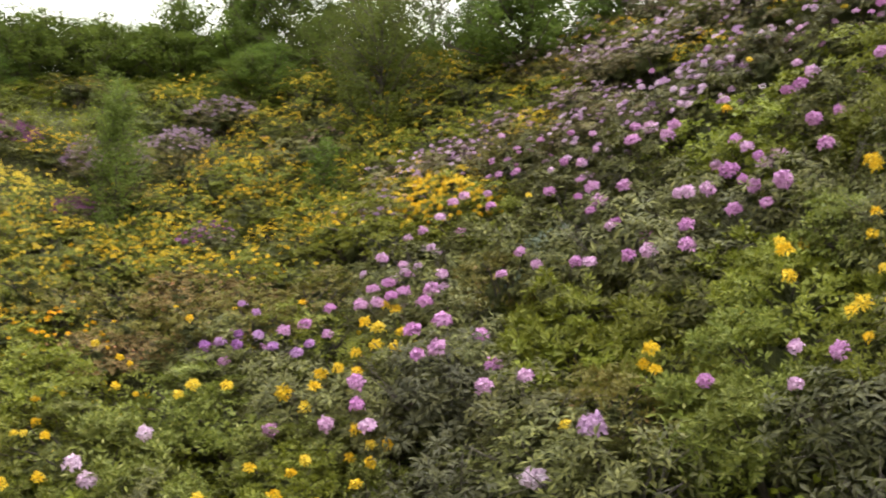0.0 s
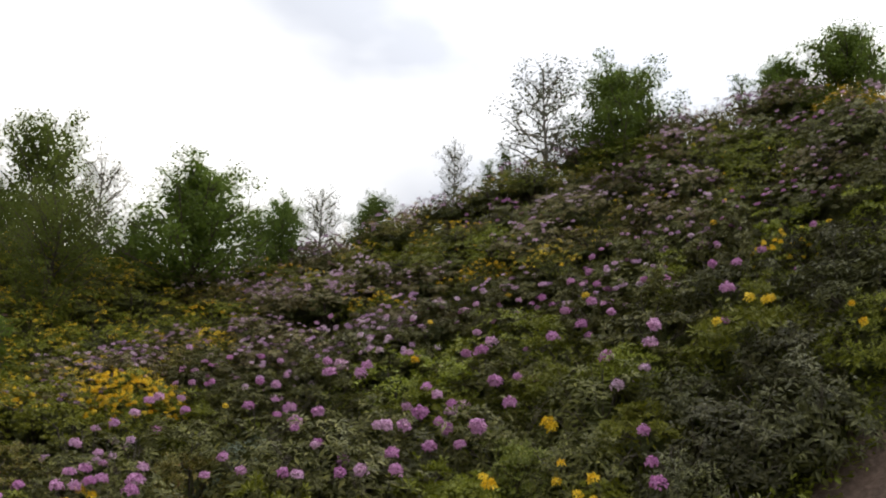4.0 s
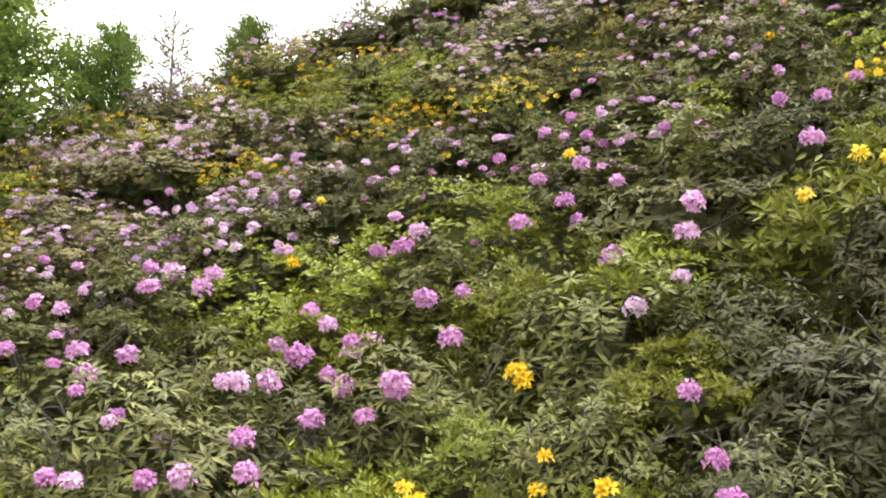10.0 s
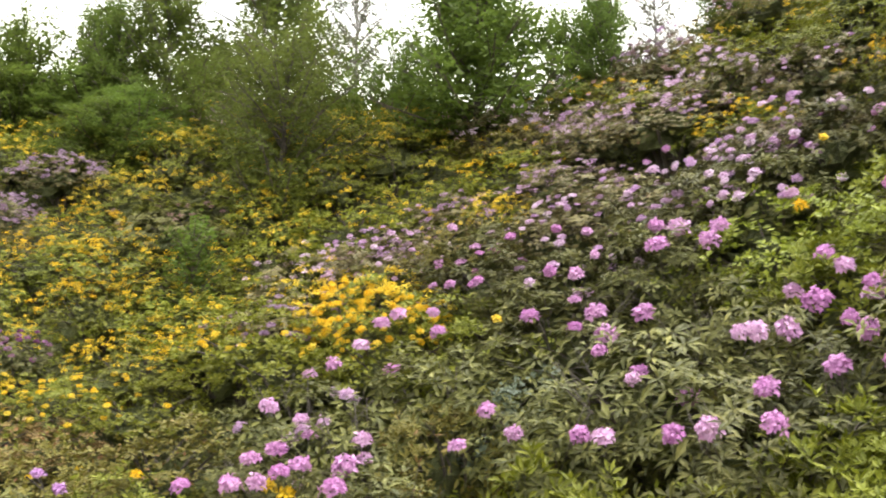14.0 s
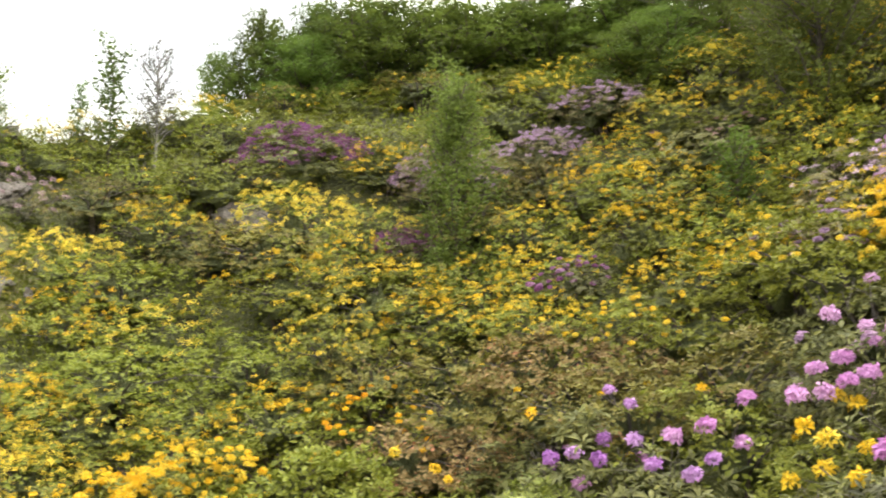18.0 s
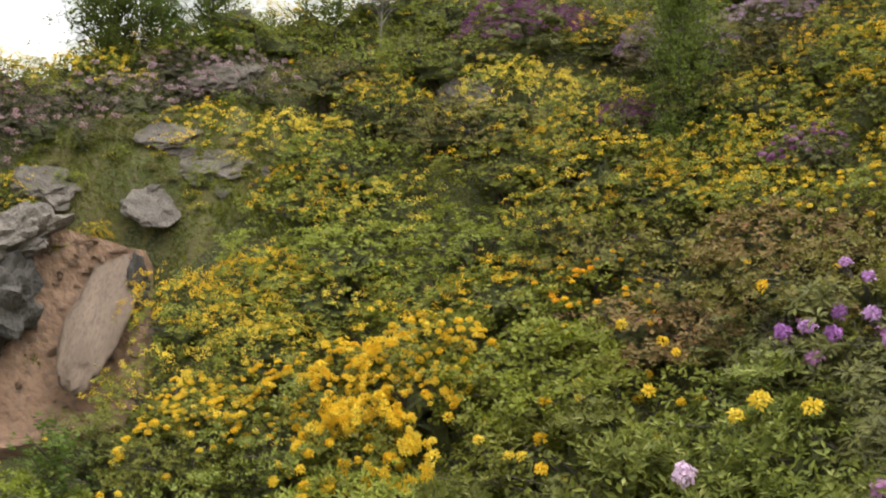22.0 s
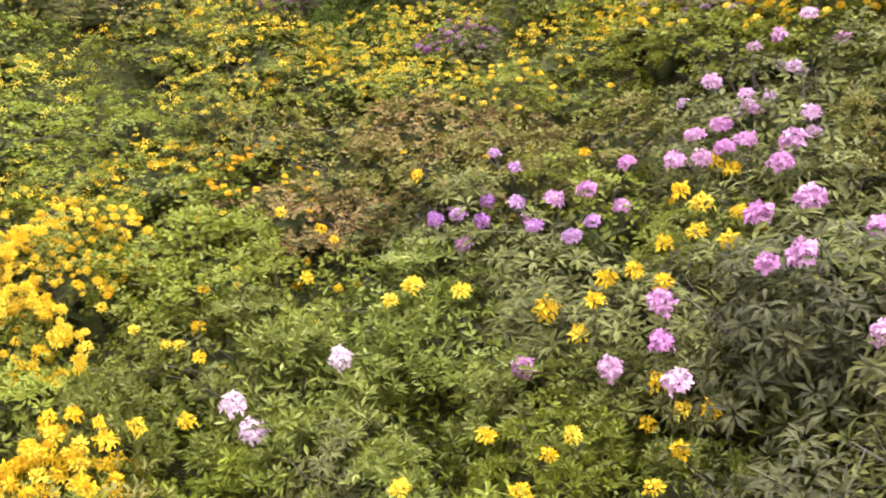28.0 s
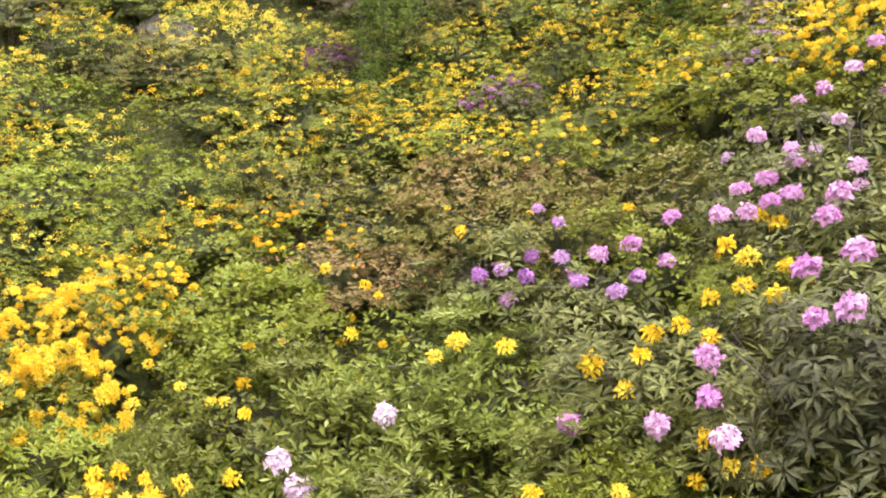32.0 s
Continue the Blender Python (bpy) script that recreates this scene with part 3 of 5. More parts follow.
def slope_way(x, y, share=0.55):
    """The way out of the hillside at a spot of the plan, turned back towards the vertical."""
    e = 0.25
    p, q = spot(x + e, y, float(canopy(x + e, y)))[0] - spot(x - e, y, float(canopy(x - e, y)))[0], spot(x, y + e, float(canopy(x, y + e)))[0] - spot(x, y - e, float(canopy(x, y - e)))[0]
    out = p.cross(q).normalized()
    return Vector((out.x * share, out.y * share, out.z)).normalized()


def slope_turn(x, y, share=0.55):
    return Vector((0, 0, 1)).rotation_difference(slope_way(x, y, share)).to_matrix().to_4x4()


def add_truss(bush, meshes, local, way, size, rs):
    m = Matrix.Translation(local) @ Vector((0, 0, 1)).rotation_difference(Vector(way)).to_matrix().to_4x4() @ Matrix.Rotation(rs.uniform(0, 6.28), 4, "Z") @ Matrix.Scale(size, 4)
    return child("flower_truss", meshes[rs.randint(len(meshes))], bush, m)


def bush(kind, x, y, size, rs, bare=False):
    k = KINDS[kind]
    r = math.hypot(x, y)
    lod = 0 if r < 8 else 1 if r < 10.5 else 2 if r < 14.5 else 3
    far = min(1.0, max(0.0, (r - 8.0) / 3.0))
    root = tagged(new(k[0]), k[14], k[1], k[0] + "s on the hillside")
    lift = rs.uniform(-0.07, 0.07) + (0.12 if r < 7.5 else 0.30) * noise.noise(Vector((x * 0.85, y * 0.85, 7.7)))
    place, k_ = spot(x, y, float(canopy(x, y)))
    if r < 14.2:
        lift -= 0.16 * max(1 - ease(terrace_gap(x, y), 1.2, 2.2), 1 - ease(cut_gap(x, y), 1.1, 1.7))
    tall = rs.uniform(0.80, 1.12) * (0.92 - 0.34 * far)
    place = place + Vector((0, 0, (lift - (0.70 * k[9] / 0.85 + 0.05) * tall * size) * k_))
    root.matrix_world = Matrix.Translation(place) @ slope_turn(x, y, 0.32) @ Matrix.Rotation(-math.atan2(x, y), 4, "Z") @ Matrix.Scale(k_ * size, 4) @ Matrix.Diagonal((rs.uniform(0.90, 1.10) * (1 - 0.06 * far), rs.uniform(0.66, 0.82), tall, 1)) @ Matrix.Rotation(rs.uniform(0, 6.28), 4, "Z")
    v = rs.randint(3)
    child("foliage", FOLIAGE[kind, lod][v], root)
    child("inner_thicket", SHADE_HULLS[rs.randint(4)], root, Matrix.Diagonal((1, 1, k[9] / 0.85, 1)))
    child("branchwork", BRANCHES[rs.randint(4)], root)
    if r < 9.5 and kind in ("rn", "rp", "rh", "dk"):
        child("deadwood", TWIGS[rs.randint(3)], root)
    if k[10] and not bare:
        if r < (10.6 if k[10] == "az" else 12.0):
            heads = max(0, int(k[12] * size * rs.uniform(0.5, 1.4) * (1.0 if r < 8 else 1.3 if r < 9.5 else 1.6) * (0.12 if r < 7 and k[12] < 20 else 0.25 if r < 9 and k[12] < 20 else 1.0) + rs.rand() * 0.4))
            p, u = dome_points(rs, heads, low=0.25, inner=0.98)
            for q, w in zip(p, u):
                loc = (q[0] * 0.63, q[1] * 0.63, q[2] * 0.63 * k[9] * 1.25 + 0.13)
                add_truss(root, (AZ_TRUSS if k[10] == "az" else RH_TRUSS if r < 8 else RH_SMALL)[k[11]], loc, (w[0], w[1], w[2] + 0.6), rs.uniform(0.65, 1.05) / size * (6.3 / max(r, 6)) ** 0.95 * (0.76 if k[10] == "rh" else 0.70), rs)
        else:
            child("blossoms", BLOSSOM[kind][rs.randint(3)], root)
    BUSHES.append((x, y, root))
    return root


# stands of one kind: kind, place, reach
STANDS = []


def stand(kind, *spots):
    for x, y, reach in spots:
        STANDS.append((kind, x, y, reach))


stand("ay", (-0.2, 10.7, 0.6), (1.1, 12.1, 0.3), (-1.6, 10.8, 0.4), (-6.3, 7.7, 0.7), (-5.6, 8.0, 0.5), (-10.1, 11.0, 0.5))
stand("ay", (-7.9, 13.2, 0.6), (-6.2, 7.5, 0.9), (-4.0, 5.6, 0.3), (-9.0, 8.7, 0.5), (-8.2, 8.9, 0.4), (-7.8, 8.2, 0.4))
stand("ay", (-6.6, 7.6, 0.5), (-6.2, 7.9, 0.4), (-5.7, 8.2, 0.4), (-10.9, 10.8, 0.3), (-10.3, 11.1, 0.5), (-7.3, 7.3, 0.4))
stand("ay", (-7.1, 7.7, 0.4), (-6.5, 7.8, 0.4), (-5.8, 7.4, 0.3))
stand("li", (-1.3, 13.3, 0.7), (-0.4, 13.4, 0.6), (0.6, 13.7, 0.6), (-2.2, 12.1, 0.5), (1.4, 13.5, 0.5), (-1.6, 13.4, 0.4))
stand("li", (-1.0, 13.5, 0.4), (-0.4, 13.8, 0.4), (0.3, 13.8, 0.4), (1.0, 13.8, 0.4), (1.5, 13.6, 0.4), (2.6, 15.4, 0.5))
stand("li", (4.1, 13.9, 0.4), (3.1, 13.2, 0.4), (0.8, 14.4, 0.5), (0.1, 14.0, 0.5), (-0.8, 13.5, 0.5), (3.9, 4.9, 0.3))
stand("li", (3.1, 4.5, 0.2), (5.3, 12.5, 0.5))
stand("rp", (-0.1, 12.3, 0.5), (-1.0, 11.0, 0.5), (4.3, 11.2, 0.4), (2.8, 13.0, 0.4), (2.1, 11.4, 0.7), (2.4, 9.6, 0.4))
stand("rl", (-5.1, 15.0, 0.9), (-5.7, 14.9, 0.7), (-4.5, 15.2, 0.6), (-0.9, 11.0, 0.5), (-0.3, 11.9, 0.5))
stand("rp", (6.4, 10.3, 0.8), (6.6, 7.7, 0.5), (2.3, 14.0, 0.6), (2.9, 12.2, 0.6))
stand("rp", (3.3, 10.5, 0.4), (2.1, 10.8, 0.6), (2.6, 9.7, 0.5), (1.8, 12.1, 0.5), (2.2, 9.1, 0.5), (3.0, 9.1, 0.4))
stand("rp", (3.8, 9.9, 0.3), (4.6, 12.9, 0.5), (3.7, 13.0, 0.5), (4.8, 9.1, 0.3), (4.9, 7.2, 0.3), (-0.5, 12.8, 0.4))
stand("rp", (-0.0, 11.8, 0.4), (-0.9, 11.0, 0.4), (-1.2, 10.7, 0.3), (0.4, 12.5, 0.4), (1.2, 11.6, 0.3), (1.7, 12.1, 0.4))
stand("rp", (2.4, 13.0, 0.4))
stand("rh", (1.6, 7.4, 0.6), (-1.9, 7.4, 0.4), (-2.5, 7.8, 0.4), (-0.6, 5.7, 0.2), (-0.7, 7.8, 0.3), (-2.3, 5.6, 0.2))
stand("rh", (5.2, 6.5, 0.5), (1.9, 7.8, 0.9), (3.3, 5.0, 0.4), (0.5, 5.3, 0.5))
stand("gg", (0.9, 8.0, 0.4))
stand("az", (3.4, 12.2, 0.3), (4.8, 10.2, 0.4), (5.2, 10.1, 0.4), (-2.0, 13.1, 0.3), (-8.4, 8.3, 0.7), (-10.6, 10.7, 0.4))
stand("az", (-11.6, 10.4, 0.6), (-9.1, 10.4, 0.6), (-8.1, 10.8, 0.6), (-5.7, 10.4, 0.6), (-5.7, 11.4, 0.6), (-5.0, 11.6, 0.5))
stand("az", (-5.6, 9.2, 0.5), (-3.1, 12.5, 0.6), (-5.5, 16.8, 0.6), (-4.3, 5.3, 0.3), (-5.5, 5.8, 0.3), (-0.7, 7.0, 0.3))
stand("az", (4.7, 9.7, 0.5), (5.2, 9.5, 0.4), (3.8, 11.1, 0.3), (3.4, 11.9, 0.2), (6.8, 6.0, 0.2), (3.9, 10.9, 0.3))
stand("az", (4.5, 11.3, 0.4), (5.2, 10.0, 0.3), (6.2, 4.3, 0.4), (2.4, 4.0, 0.3), (-8.5, 8.0, 0.4), (-7.3, 8.8, 0.4))
stand("az", (-12.0, 8.7, 0.4), (-11.5, 10.5, 0.5), (-13.4, 11.0, 0.5), (-7.6, 11.0, 0.6), (-7.6, 13.1, 0.6), (-7.0, 6.7, 0.4))
stand("az", (-6.9, 6.3, 0.3))
stand("gr", (4.3, 9.4, 0.3), (4.1, 7.9, 0.5), (4.7, 12.2, 0.5), (4.8, 12.5, 0.5), (-12.3, 13.4, 0.7), (-10.7, 13.5, 0.9))
stand("gr", (-7.6, 9.5, 0.5), (-9.1, 13.4, 0.6), (-4.4, 7.9, 0.5), (-6.6, 10.3, 0.6), (-7.6, 15.3, 0.8), (-1.2, 5.3, 0.2))
stand("gr", (4.1, 8.0, 0.5), (3.8, 6.5, 0.4), (2.9, 7.3, 0.4), (5.7, 5.4, 0.5), (3.2, 7.9, 0.5))
stand("gr", (4.0, 8.0, 0.5), (6.3, 5.4, 0.35), (5.5, 3.6, 0.35), (4.2, 4.6, 0.4))
stand("gs", (1.4, 4.4, 0.4), (2.3, 4.2, 0.5), (1.7, 3.9, 0.4), (2.8, 5.2, 0.3))
stand("gr", (-4.8, 8.1, 0.5), (-7.7, 10.0, 0.5), (-12.2, 13.4, 0.6), (-10.8, 13.4, 0.9), (-8.6, 9.5, 0.5))
stand("gr", (-8.7, 14.0, 0.7))
stand("ol", (-1.5, 8.7, 0.6), (-0.8, 8.0, 0.4), (1.8, 14.5, 0.5), (3.1, 14.7, 0.4), (4.7, 14.2, 0.5), (-2.6, 8.4, 0.5))
stand("ol", (-1.8, 8.7, 0.5), (-8.4, 12.1, 0.7), (0.4, 7.5, 0.4), (-13.5, 10.3, 0.5))
stand("dk", (-2.6, 14.0, 0.4), (3.6, 14.3, 0.4), (2.2, 14.4, 0.4))
stand("ao", (-4.8, 9.3, 0.5), (-12.6, 8.3, 0.5))
stand("rd", (-8.5, 14.5, 0.6), (-9.2, 14.1, 0.5), (-8.0, 14.6, 0.5), (-6.0, 12.6, 0.3), (-3.4, 11.0, 0.3))
stand("he", (-12.2, 10.9, 0.8), (-11.5, 12.1, 0.9), (-12.4, 10.5, 0.6), (-13.7, 9.0, 0.8), (-14.4, 9.5, 0.5), (-13.8, 9.9, 0.5))
stand("he", (-12.9, 8.5, 0.7), (-12.2, 8.1, 0.6), (-11.8, 8.6, 0.5), (-11.7, 7.6, 0.5), (-12.4, 9.7, 0.6), (-13.6, 10.1, 0.6))
stand("he", (-12.1, 11.6, 0.6), (-12.2, 11.2, 0.5), (-12.6, 8.9, 0.9))
stand("br", (-3.2, 9.5, 0.4), (-3.3, 8.3, 0.2), (-4.4, 8.9, 0.2), (-2.5, 9.2, 0.2))
stand("gs", (-3.1, 6.5, 0.7), (-3.5, 6.2, 0.4), (-1.1, 5.7, 0.4), (-2.0, 5.8, 0.5), (-0.6, 5.0, 0.2), (-3.5, 6.7, 0.6))
stand("gs", (-2.2, 5.7, 0.4), (-4.2, 6.2, 0.4), (-2.0, 6.6, 0.4), (0.8, 3.5, 0.4), (-6.0, 6.8, 0.3), (-5.4, 7.6, 0.3))
stand("gs", (-7.9, 6.7, 0.4), (-6.1, 6.1, 0.4))
# rn stands: leaf colour carries the shade of the steep near side
stand("rn", (-0.3, 5.0, 0.4), (-0.8, 5.5, 0.4), (-0.2, 5.5, 0.3), (-0.5, 5.0, 0.3), (4.4, 4.3, 0.6), (3.6, 4.1, 0.4))
stand("rn", (4.8, 4.8, 0.5), (4.5, 5.2, 0.4), (4.2, 4.5, 0.4), (1.6, 6.9, 0.5), (2.4, 6.5, 0.3))
stand("rn", (5.1, 4.2, 0.6), (7.2, 3.9, 0.6), (5.4, 5.1, 0.5), (6.0, 4.7, 0.5), (6.8, 4.8, 0.6), (6.0, 6.1, 0.5), (7.4, 5.6, 0.6))
stand("rn", (1.6, 2.7, 0.5), (2.3, 3.0, 0.5), (1.1, 3.1, 0.4), (2.0, 2.1, 0.5))


def kind_at(x, y, rs):
    best, who = 1.25, None
    for kind, sx, sy, reach in STANDS:
        d = math.hypot(x - sx, y - sy) / max(reach, 0.35)
        if d < best:
            best, who = d, kind
    if who:
        return who
    th = math.degrees(math.atan2(x, y))
    n = noise.noise(Vector((x * 0.45, y * 0.45, 3.1)))
    if th < -48 and math.hypot(x, y) > 16.6:
        return "az" if n > -0.05 else "gr" if n > -0.25 else "he"
    if th < -49.5 and math.hypot(x, y) > 13.6:
        return "he" if n > -0.22 else "ol"
    if th < -12 and math.hypot(x, y) > 16.3:
        return "gr" if n > -0.05 else "ol" if n > -0.25 else "az"
    if th < -12:
        return ("az" if n > -0.05 else "ol" if n > -0.3 else "gr") if rs.rand() > 0.12 else ("li" if rs.rand() > 0.5 else "gr")
    if th < 3 and math.hypot(x, y) > 9:
        return "li" if n > -0.12 else "az" if n > -0.3 else "rp"
    q = rs.rand()
    if math.hypot(x, y) > 11:
        return "rh" if q < 0.22 else "rp" if q < 0.60 else "gr" if q < 0.80 else "az" if q < 0.90 else "ol"
    return "rh" if q < 0.50 else "rp" if q < 0.70 else "gr" if q < 0.85 else "az" if q < 0.95 else "ol"


def scatter():
    rs = np.random.RandomState(11)
    spots = []
    for i in range(30000):
        r = math.sqrt(rs.uniform(2.9 ** 2, 20.5 ** 2))
        th = radians(rs.uniform(-66, 82))
        x, y = r * math.sin(th), r * math.cos(th)
        if i < len(STANDS):
            x, y = STANDS[i][1:3]
            r = math.hypot(x, y)
        gap = 0.43 + 0.028 * r - 0.04 * min(1.0, max(0.0, (r - 8.0) / 3.0))
        if path_gap(x, y) < (1.95 if x < 6.5 else 1.6) or 3.75 < x < 6.5 and y < 5.2 - 0.218 * x or terrace_gap(x, y) < 1.0 or cut_gap(x, y) < 1.0 or (x > 3.0 and y < 1.6) or (x < -1.5 and r < 4.3):
            continue
        if all(math.hypot(x - a, y - b) > 0.5 * (gap + c) for a, b, c in spots):
            spots.append((x, y, gap if i >= len(STANDS) else gap * min(1.1, max(0.7, STANDS[i][3] / 0.45))))
    for x, y, gap in spots:
        bush(kind_at(x, y, rs), x, y, gap * 1.56 * rs.uniform(0.9, 1.2), rs)


scatter()


# ---- blossom heads, placed to fit the camera's view: east, north, height over the mean tops ----
HEAD_SIZE = {"pink": 0.78, "white": 0.84, "purple": 0.70, "yellow": 0.74}
head_rs = np.random.RandomState(77)


def outer_leaves(x, y, place, want):
    """The bush at a spot, and where the camera's ray to that spot meets its outer leaves."""
    best, who = None, None
    for bx, by, root in BUSHES:
        if abs(bx - x) + abs(by - y) > 4.5:
            continue
        back = root.matrix_world.inverted()
        a, b = back @ Vector((0, 0, 0)), back @ place
        squash = Vector((1 / 0.63, 1 / 0.63, 1 / 0.67))
        p, d = (a - Vector((0, 0, 0.12))) * squash, (b - a) * squash
        half, c = p.dot(d), p.dot(p) - 1
        disc = half * half - d.dot(d) * c
        if disc <= 0:
            continue
        t = (-half - math.sqrt(disc)) / d.dot(d)
        t += -0.012 if root.name.split(".")[0] in want else 0.0
        if 0.72 < t < 1.3 and (best is None or t < best):
            best, who = t, root
    if who is None:
        return sorted(BUSHES, key=lambda q: math.hypot(q[0] - x, q[1] - y))[0][2], place
    return who, place * min(best, 1.12)


def heads(colour, *spots):
    meshes = AZ_TRUSS["yellow"] if colour == "yellow" else RH_TRUSS[{"purple": "violet"}.get(colour, colour)]
    want = ("azalea_bush", "leafy_shrub") if colour == "yellow" else ("rhododendron_bush",)
    for x, y, lift in spots:
        r = math.hypot(x, y)
        place, k_ = spot(x, y, float(canopy(x, y)) + lift)
        near, place = outer_leaves(x, y, place, want)
        m = Matrix.Translation(place) @ slope_turn(x, y, 0.45) @ Matrix.Scale(k_, 4) @ pose(0, 0, 0, head_rs.uniform(-18, 18), head_rs.uniform(-18, 18), head_rs.uniform(0, 360)) @ Matrix.Scale(HEAD_SIZE[colour] * head_rs.uniform(0.72, 1.0) * ((r / 6.3) ** 1.3 if r < 6.3 else (6.3 / r) ** 0.9), 4)
        child("flower_truss", meshes[head_rs.randint(len(meshes))], near, near.matrix_world.inverted() @ m)


heads("pink", (1.37, 9.53, 0.21), (1.27, 9.3, -0.03), (1.4, 8.69, 0.09), (1.62, 9.12, 0.01), (1.63, 9.45, 0.09), (1.4, 8.14, -0.01), (1.23, 6.85, 0.37), (1.26, 8.33, -0.12))
heads("pink", (1.42, 6.84, 0.42), (1.49, 6.48, -0.16), (1.17, 6.65, -0.09), (1.6, 6.08, -0.01), (2.02, 6.97, -0.02), (2.09, 6.84, -0), (2.32, 6.92, -0.13), (1.83, 5.64, 0.09))
heads("pink", (2.03, 6.34, -0.11), (2.35, 6.16, -0.09), (2.35, 5.58, 0.15), (2.46, 6.69, 0.04), (2.67, 7.11, 0.09), (2.8, 7.1, -0.06), (2.6, 6.51, -0.15), (2.68, 5.92, 0.04))
heads("pink", (2.8, 6.68, -0.09), (2.81, 6.43, 0.06), (3.07, 6.36, 0.22), (3.46, 6.58, -0), (3.08, 5.92, 0.12), (3.78, 8.29, -0.07), (3.29, 6.87, 0.42), (3.26, 7.03, 0.29))
heads("pink", (3.11, 7.12, 0.3), (2.93, 8.28, 0.05), (4.37, 5.41, 0.26), (4.26, 6.04, 0), (4.11, 6.29, 0.38), (4.84, 7.79, -0.18), (4.75, 8.22, 0.13), (4.64, 8.11, 0.03))
heads("pink", (5.35, 8.25, -0.05), (5.21, 7.73, 0), (4.8, 7.09, 0.13), (4.86, 7.73, 0.23), (5.82, 8.8, -0.22), (4.63, 6.55, 0.19), (3.96, 6.63, 0.22), (4.33, 5.31, 0.47))
heads("pink", (5.48, 6.55, 0.16), (5.43, 6.94, 0.11), (5.49, 5.31, 0.59), (6.32, 5.82, 0.2), (5.18, 5.19, 0.48), (5.96, 6.21, 0.18), (3.6, 4.55, 0.05), (3.61, 4.39, -0.21))
heads("pink", (1.73, 7.48, 0.64), (1.77, 7, 0.73), (2.01, 7.37, 0.44), (2, 7.03, 0.63), (1.61, 7.03, 0.69), (2.51, 11.54, -0.24), (2.83, 12.02, -0.39), (-0.64, 8.46, -0.1))
heads("pink", (-0.72, 7.79, 0.03), (-0.45, 8.58, 0.18), (-0.25, 9.02, 0.08), (-0.58, 8.79, 0.07), (-0.07, 9.03, 0.19), (0.07, 8.51, 0.39), (0.34, 8.94, 0.01), (0.34, 9.88, -0.18))
heads("pink", (0.67, 9.01, 0.25), (1, 10.07, 0.15), (0.6, 11.45, -0.01), (0.96, 8.53, 0.02), (1.08, 6.97, -0.19), (0.45, 7.65, -0.29), (-0.15, 8.07, -0.22), (-0.9, 7.95, -0.05))
heads("pink", (-1.68, 8.39, -0.41), (-1.3, 7.68, -0.25), (-1.27, 7.61, 0.05), (-0.94, 7.38, 0.07), (-0.79, 5.63, 0.18), (-0.75, 5.35, 0.16), (-0.66, 5.24, 0.04), (-0.67, 7.56, -0.02))
heads("pink", (-0.78, 7.33, 0.06), (-0.87, 8.53, 0.03), (-0.32, 5.93, 0.05), (-0.15, 5.71, 0.16), (-0.4, 6.44, 0.06), (-0.15, 6.32, 0.11), (-0.26, 7.22, 0.03), (-0.34, 6.91, 0.08))
heads("pink", (-0.53, 7.32, 0.09), (0.27, 5.11, 0.19), (0.46, 4.91, 0.1), (0.18, 5.24, -0.03), (0.19, 6.06, -0.02), (1.96, 3.92, 0.04), (1.85, 3.57, 0.04), (2.18, 3.81, -0.06))
heads("pink", (1.5, 4.12, -0.02), (3.12, 3.74, 0.15), (3.06, 3.18, 0.08))
heads("yellow", (3.34, 5.65, -0.1), (2.78, 4.51, 0.19), (3.08, 4.49, -0.09), (5.23, 5.27, 0.06), (5.75, 5.04, 0.08), (5.31, 4.87, 0.37), (7.44, 6.48, -0.33))
heads("yellow", (6.49, 5.74, 0.15), (4.32, 8.39, 0.16), (3.38, 8.84, 0.1), (5.11, 7.76, -0.1), (5.57, 9.05, -0.28), (6.09, 7.48, -0.17), (2.79, 7.64, 0.2), (7.76, 7.9, -0.35))
heads("yellow", (6.42, 6.76, 0.37), (-2.4, 6.76, 0.01), (-1.96, 6.35, 0.12), (-1.48, 6.25, -0.02), (-2.58, 6.87, -0.12), (-1.07, 5.11, 0.42), (-1.14, 5.87, 0.15), (-1.11, 6.01, 0.18))
heads("yellow", (-0.94, 5.87, 0.24), (-0.77, 5.63, 0.27), (-0.76, 5.24, 0.07), (-0.62, 5.11, -0.01), (-0.51, 5.21, -0.1), (-0.73, 4.96, 0.04), (-0.55, 4.53, 0.18), (-0.68, 4.82, -0.13))
heads("yellow", (-1.11, 5.21, -0.07), (-1.23, 4.82, -0.02), (-1.46, 5.03, 0.11), (-1.81, 5.01, -0.02), (-1.19, 5.08, -0.06), (-0.85, 6.17, 0.2), (-0.68, 6.17, 0.2), (-0.51, 6.13, 0.13))
heads("yellow", (-0.7, 6.56, 0.16), (-0.83, 6.72, 0.18), (-0.71, 7.25, 0.06), (-0.59, 7.11, 0.04), (-3.05, 8.66, -0.15), (-3.58, 7.8, -0.37), (-3.74, 6.55, -0.13), (-4.59, 7.25, -0.34))
heads("yellow", (-4.4, 6.39, 0.07), (-4.82, 7.24, -0.17), (-3.42, 7.65, 0.04), (-3.82, 8.88, -0.67), (-4.03, 5.47, 0.23), (-3.9, 5.53, 0.21), (-3.87, 5.74, 0.03), (-3.92, 5.37, 0.2))
heads("yellow", (-3.83, 5.48, 0.09), (-3.9, 5.27, 0.18), (-3.61, 5.42, 0.14), (-3.91, 6.23, -0.31), (-3.69, 6.25, -0.32), (-3.6, 5.25, 0.02), (-4.13, 5.36, -0.05), (-4.19, 5.09, 0.17))
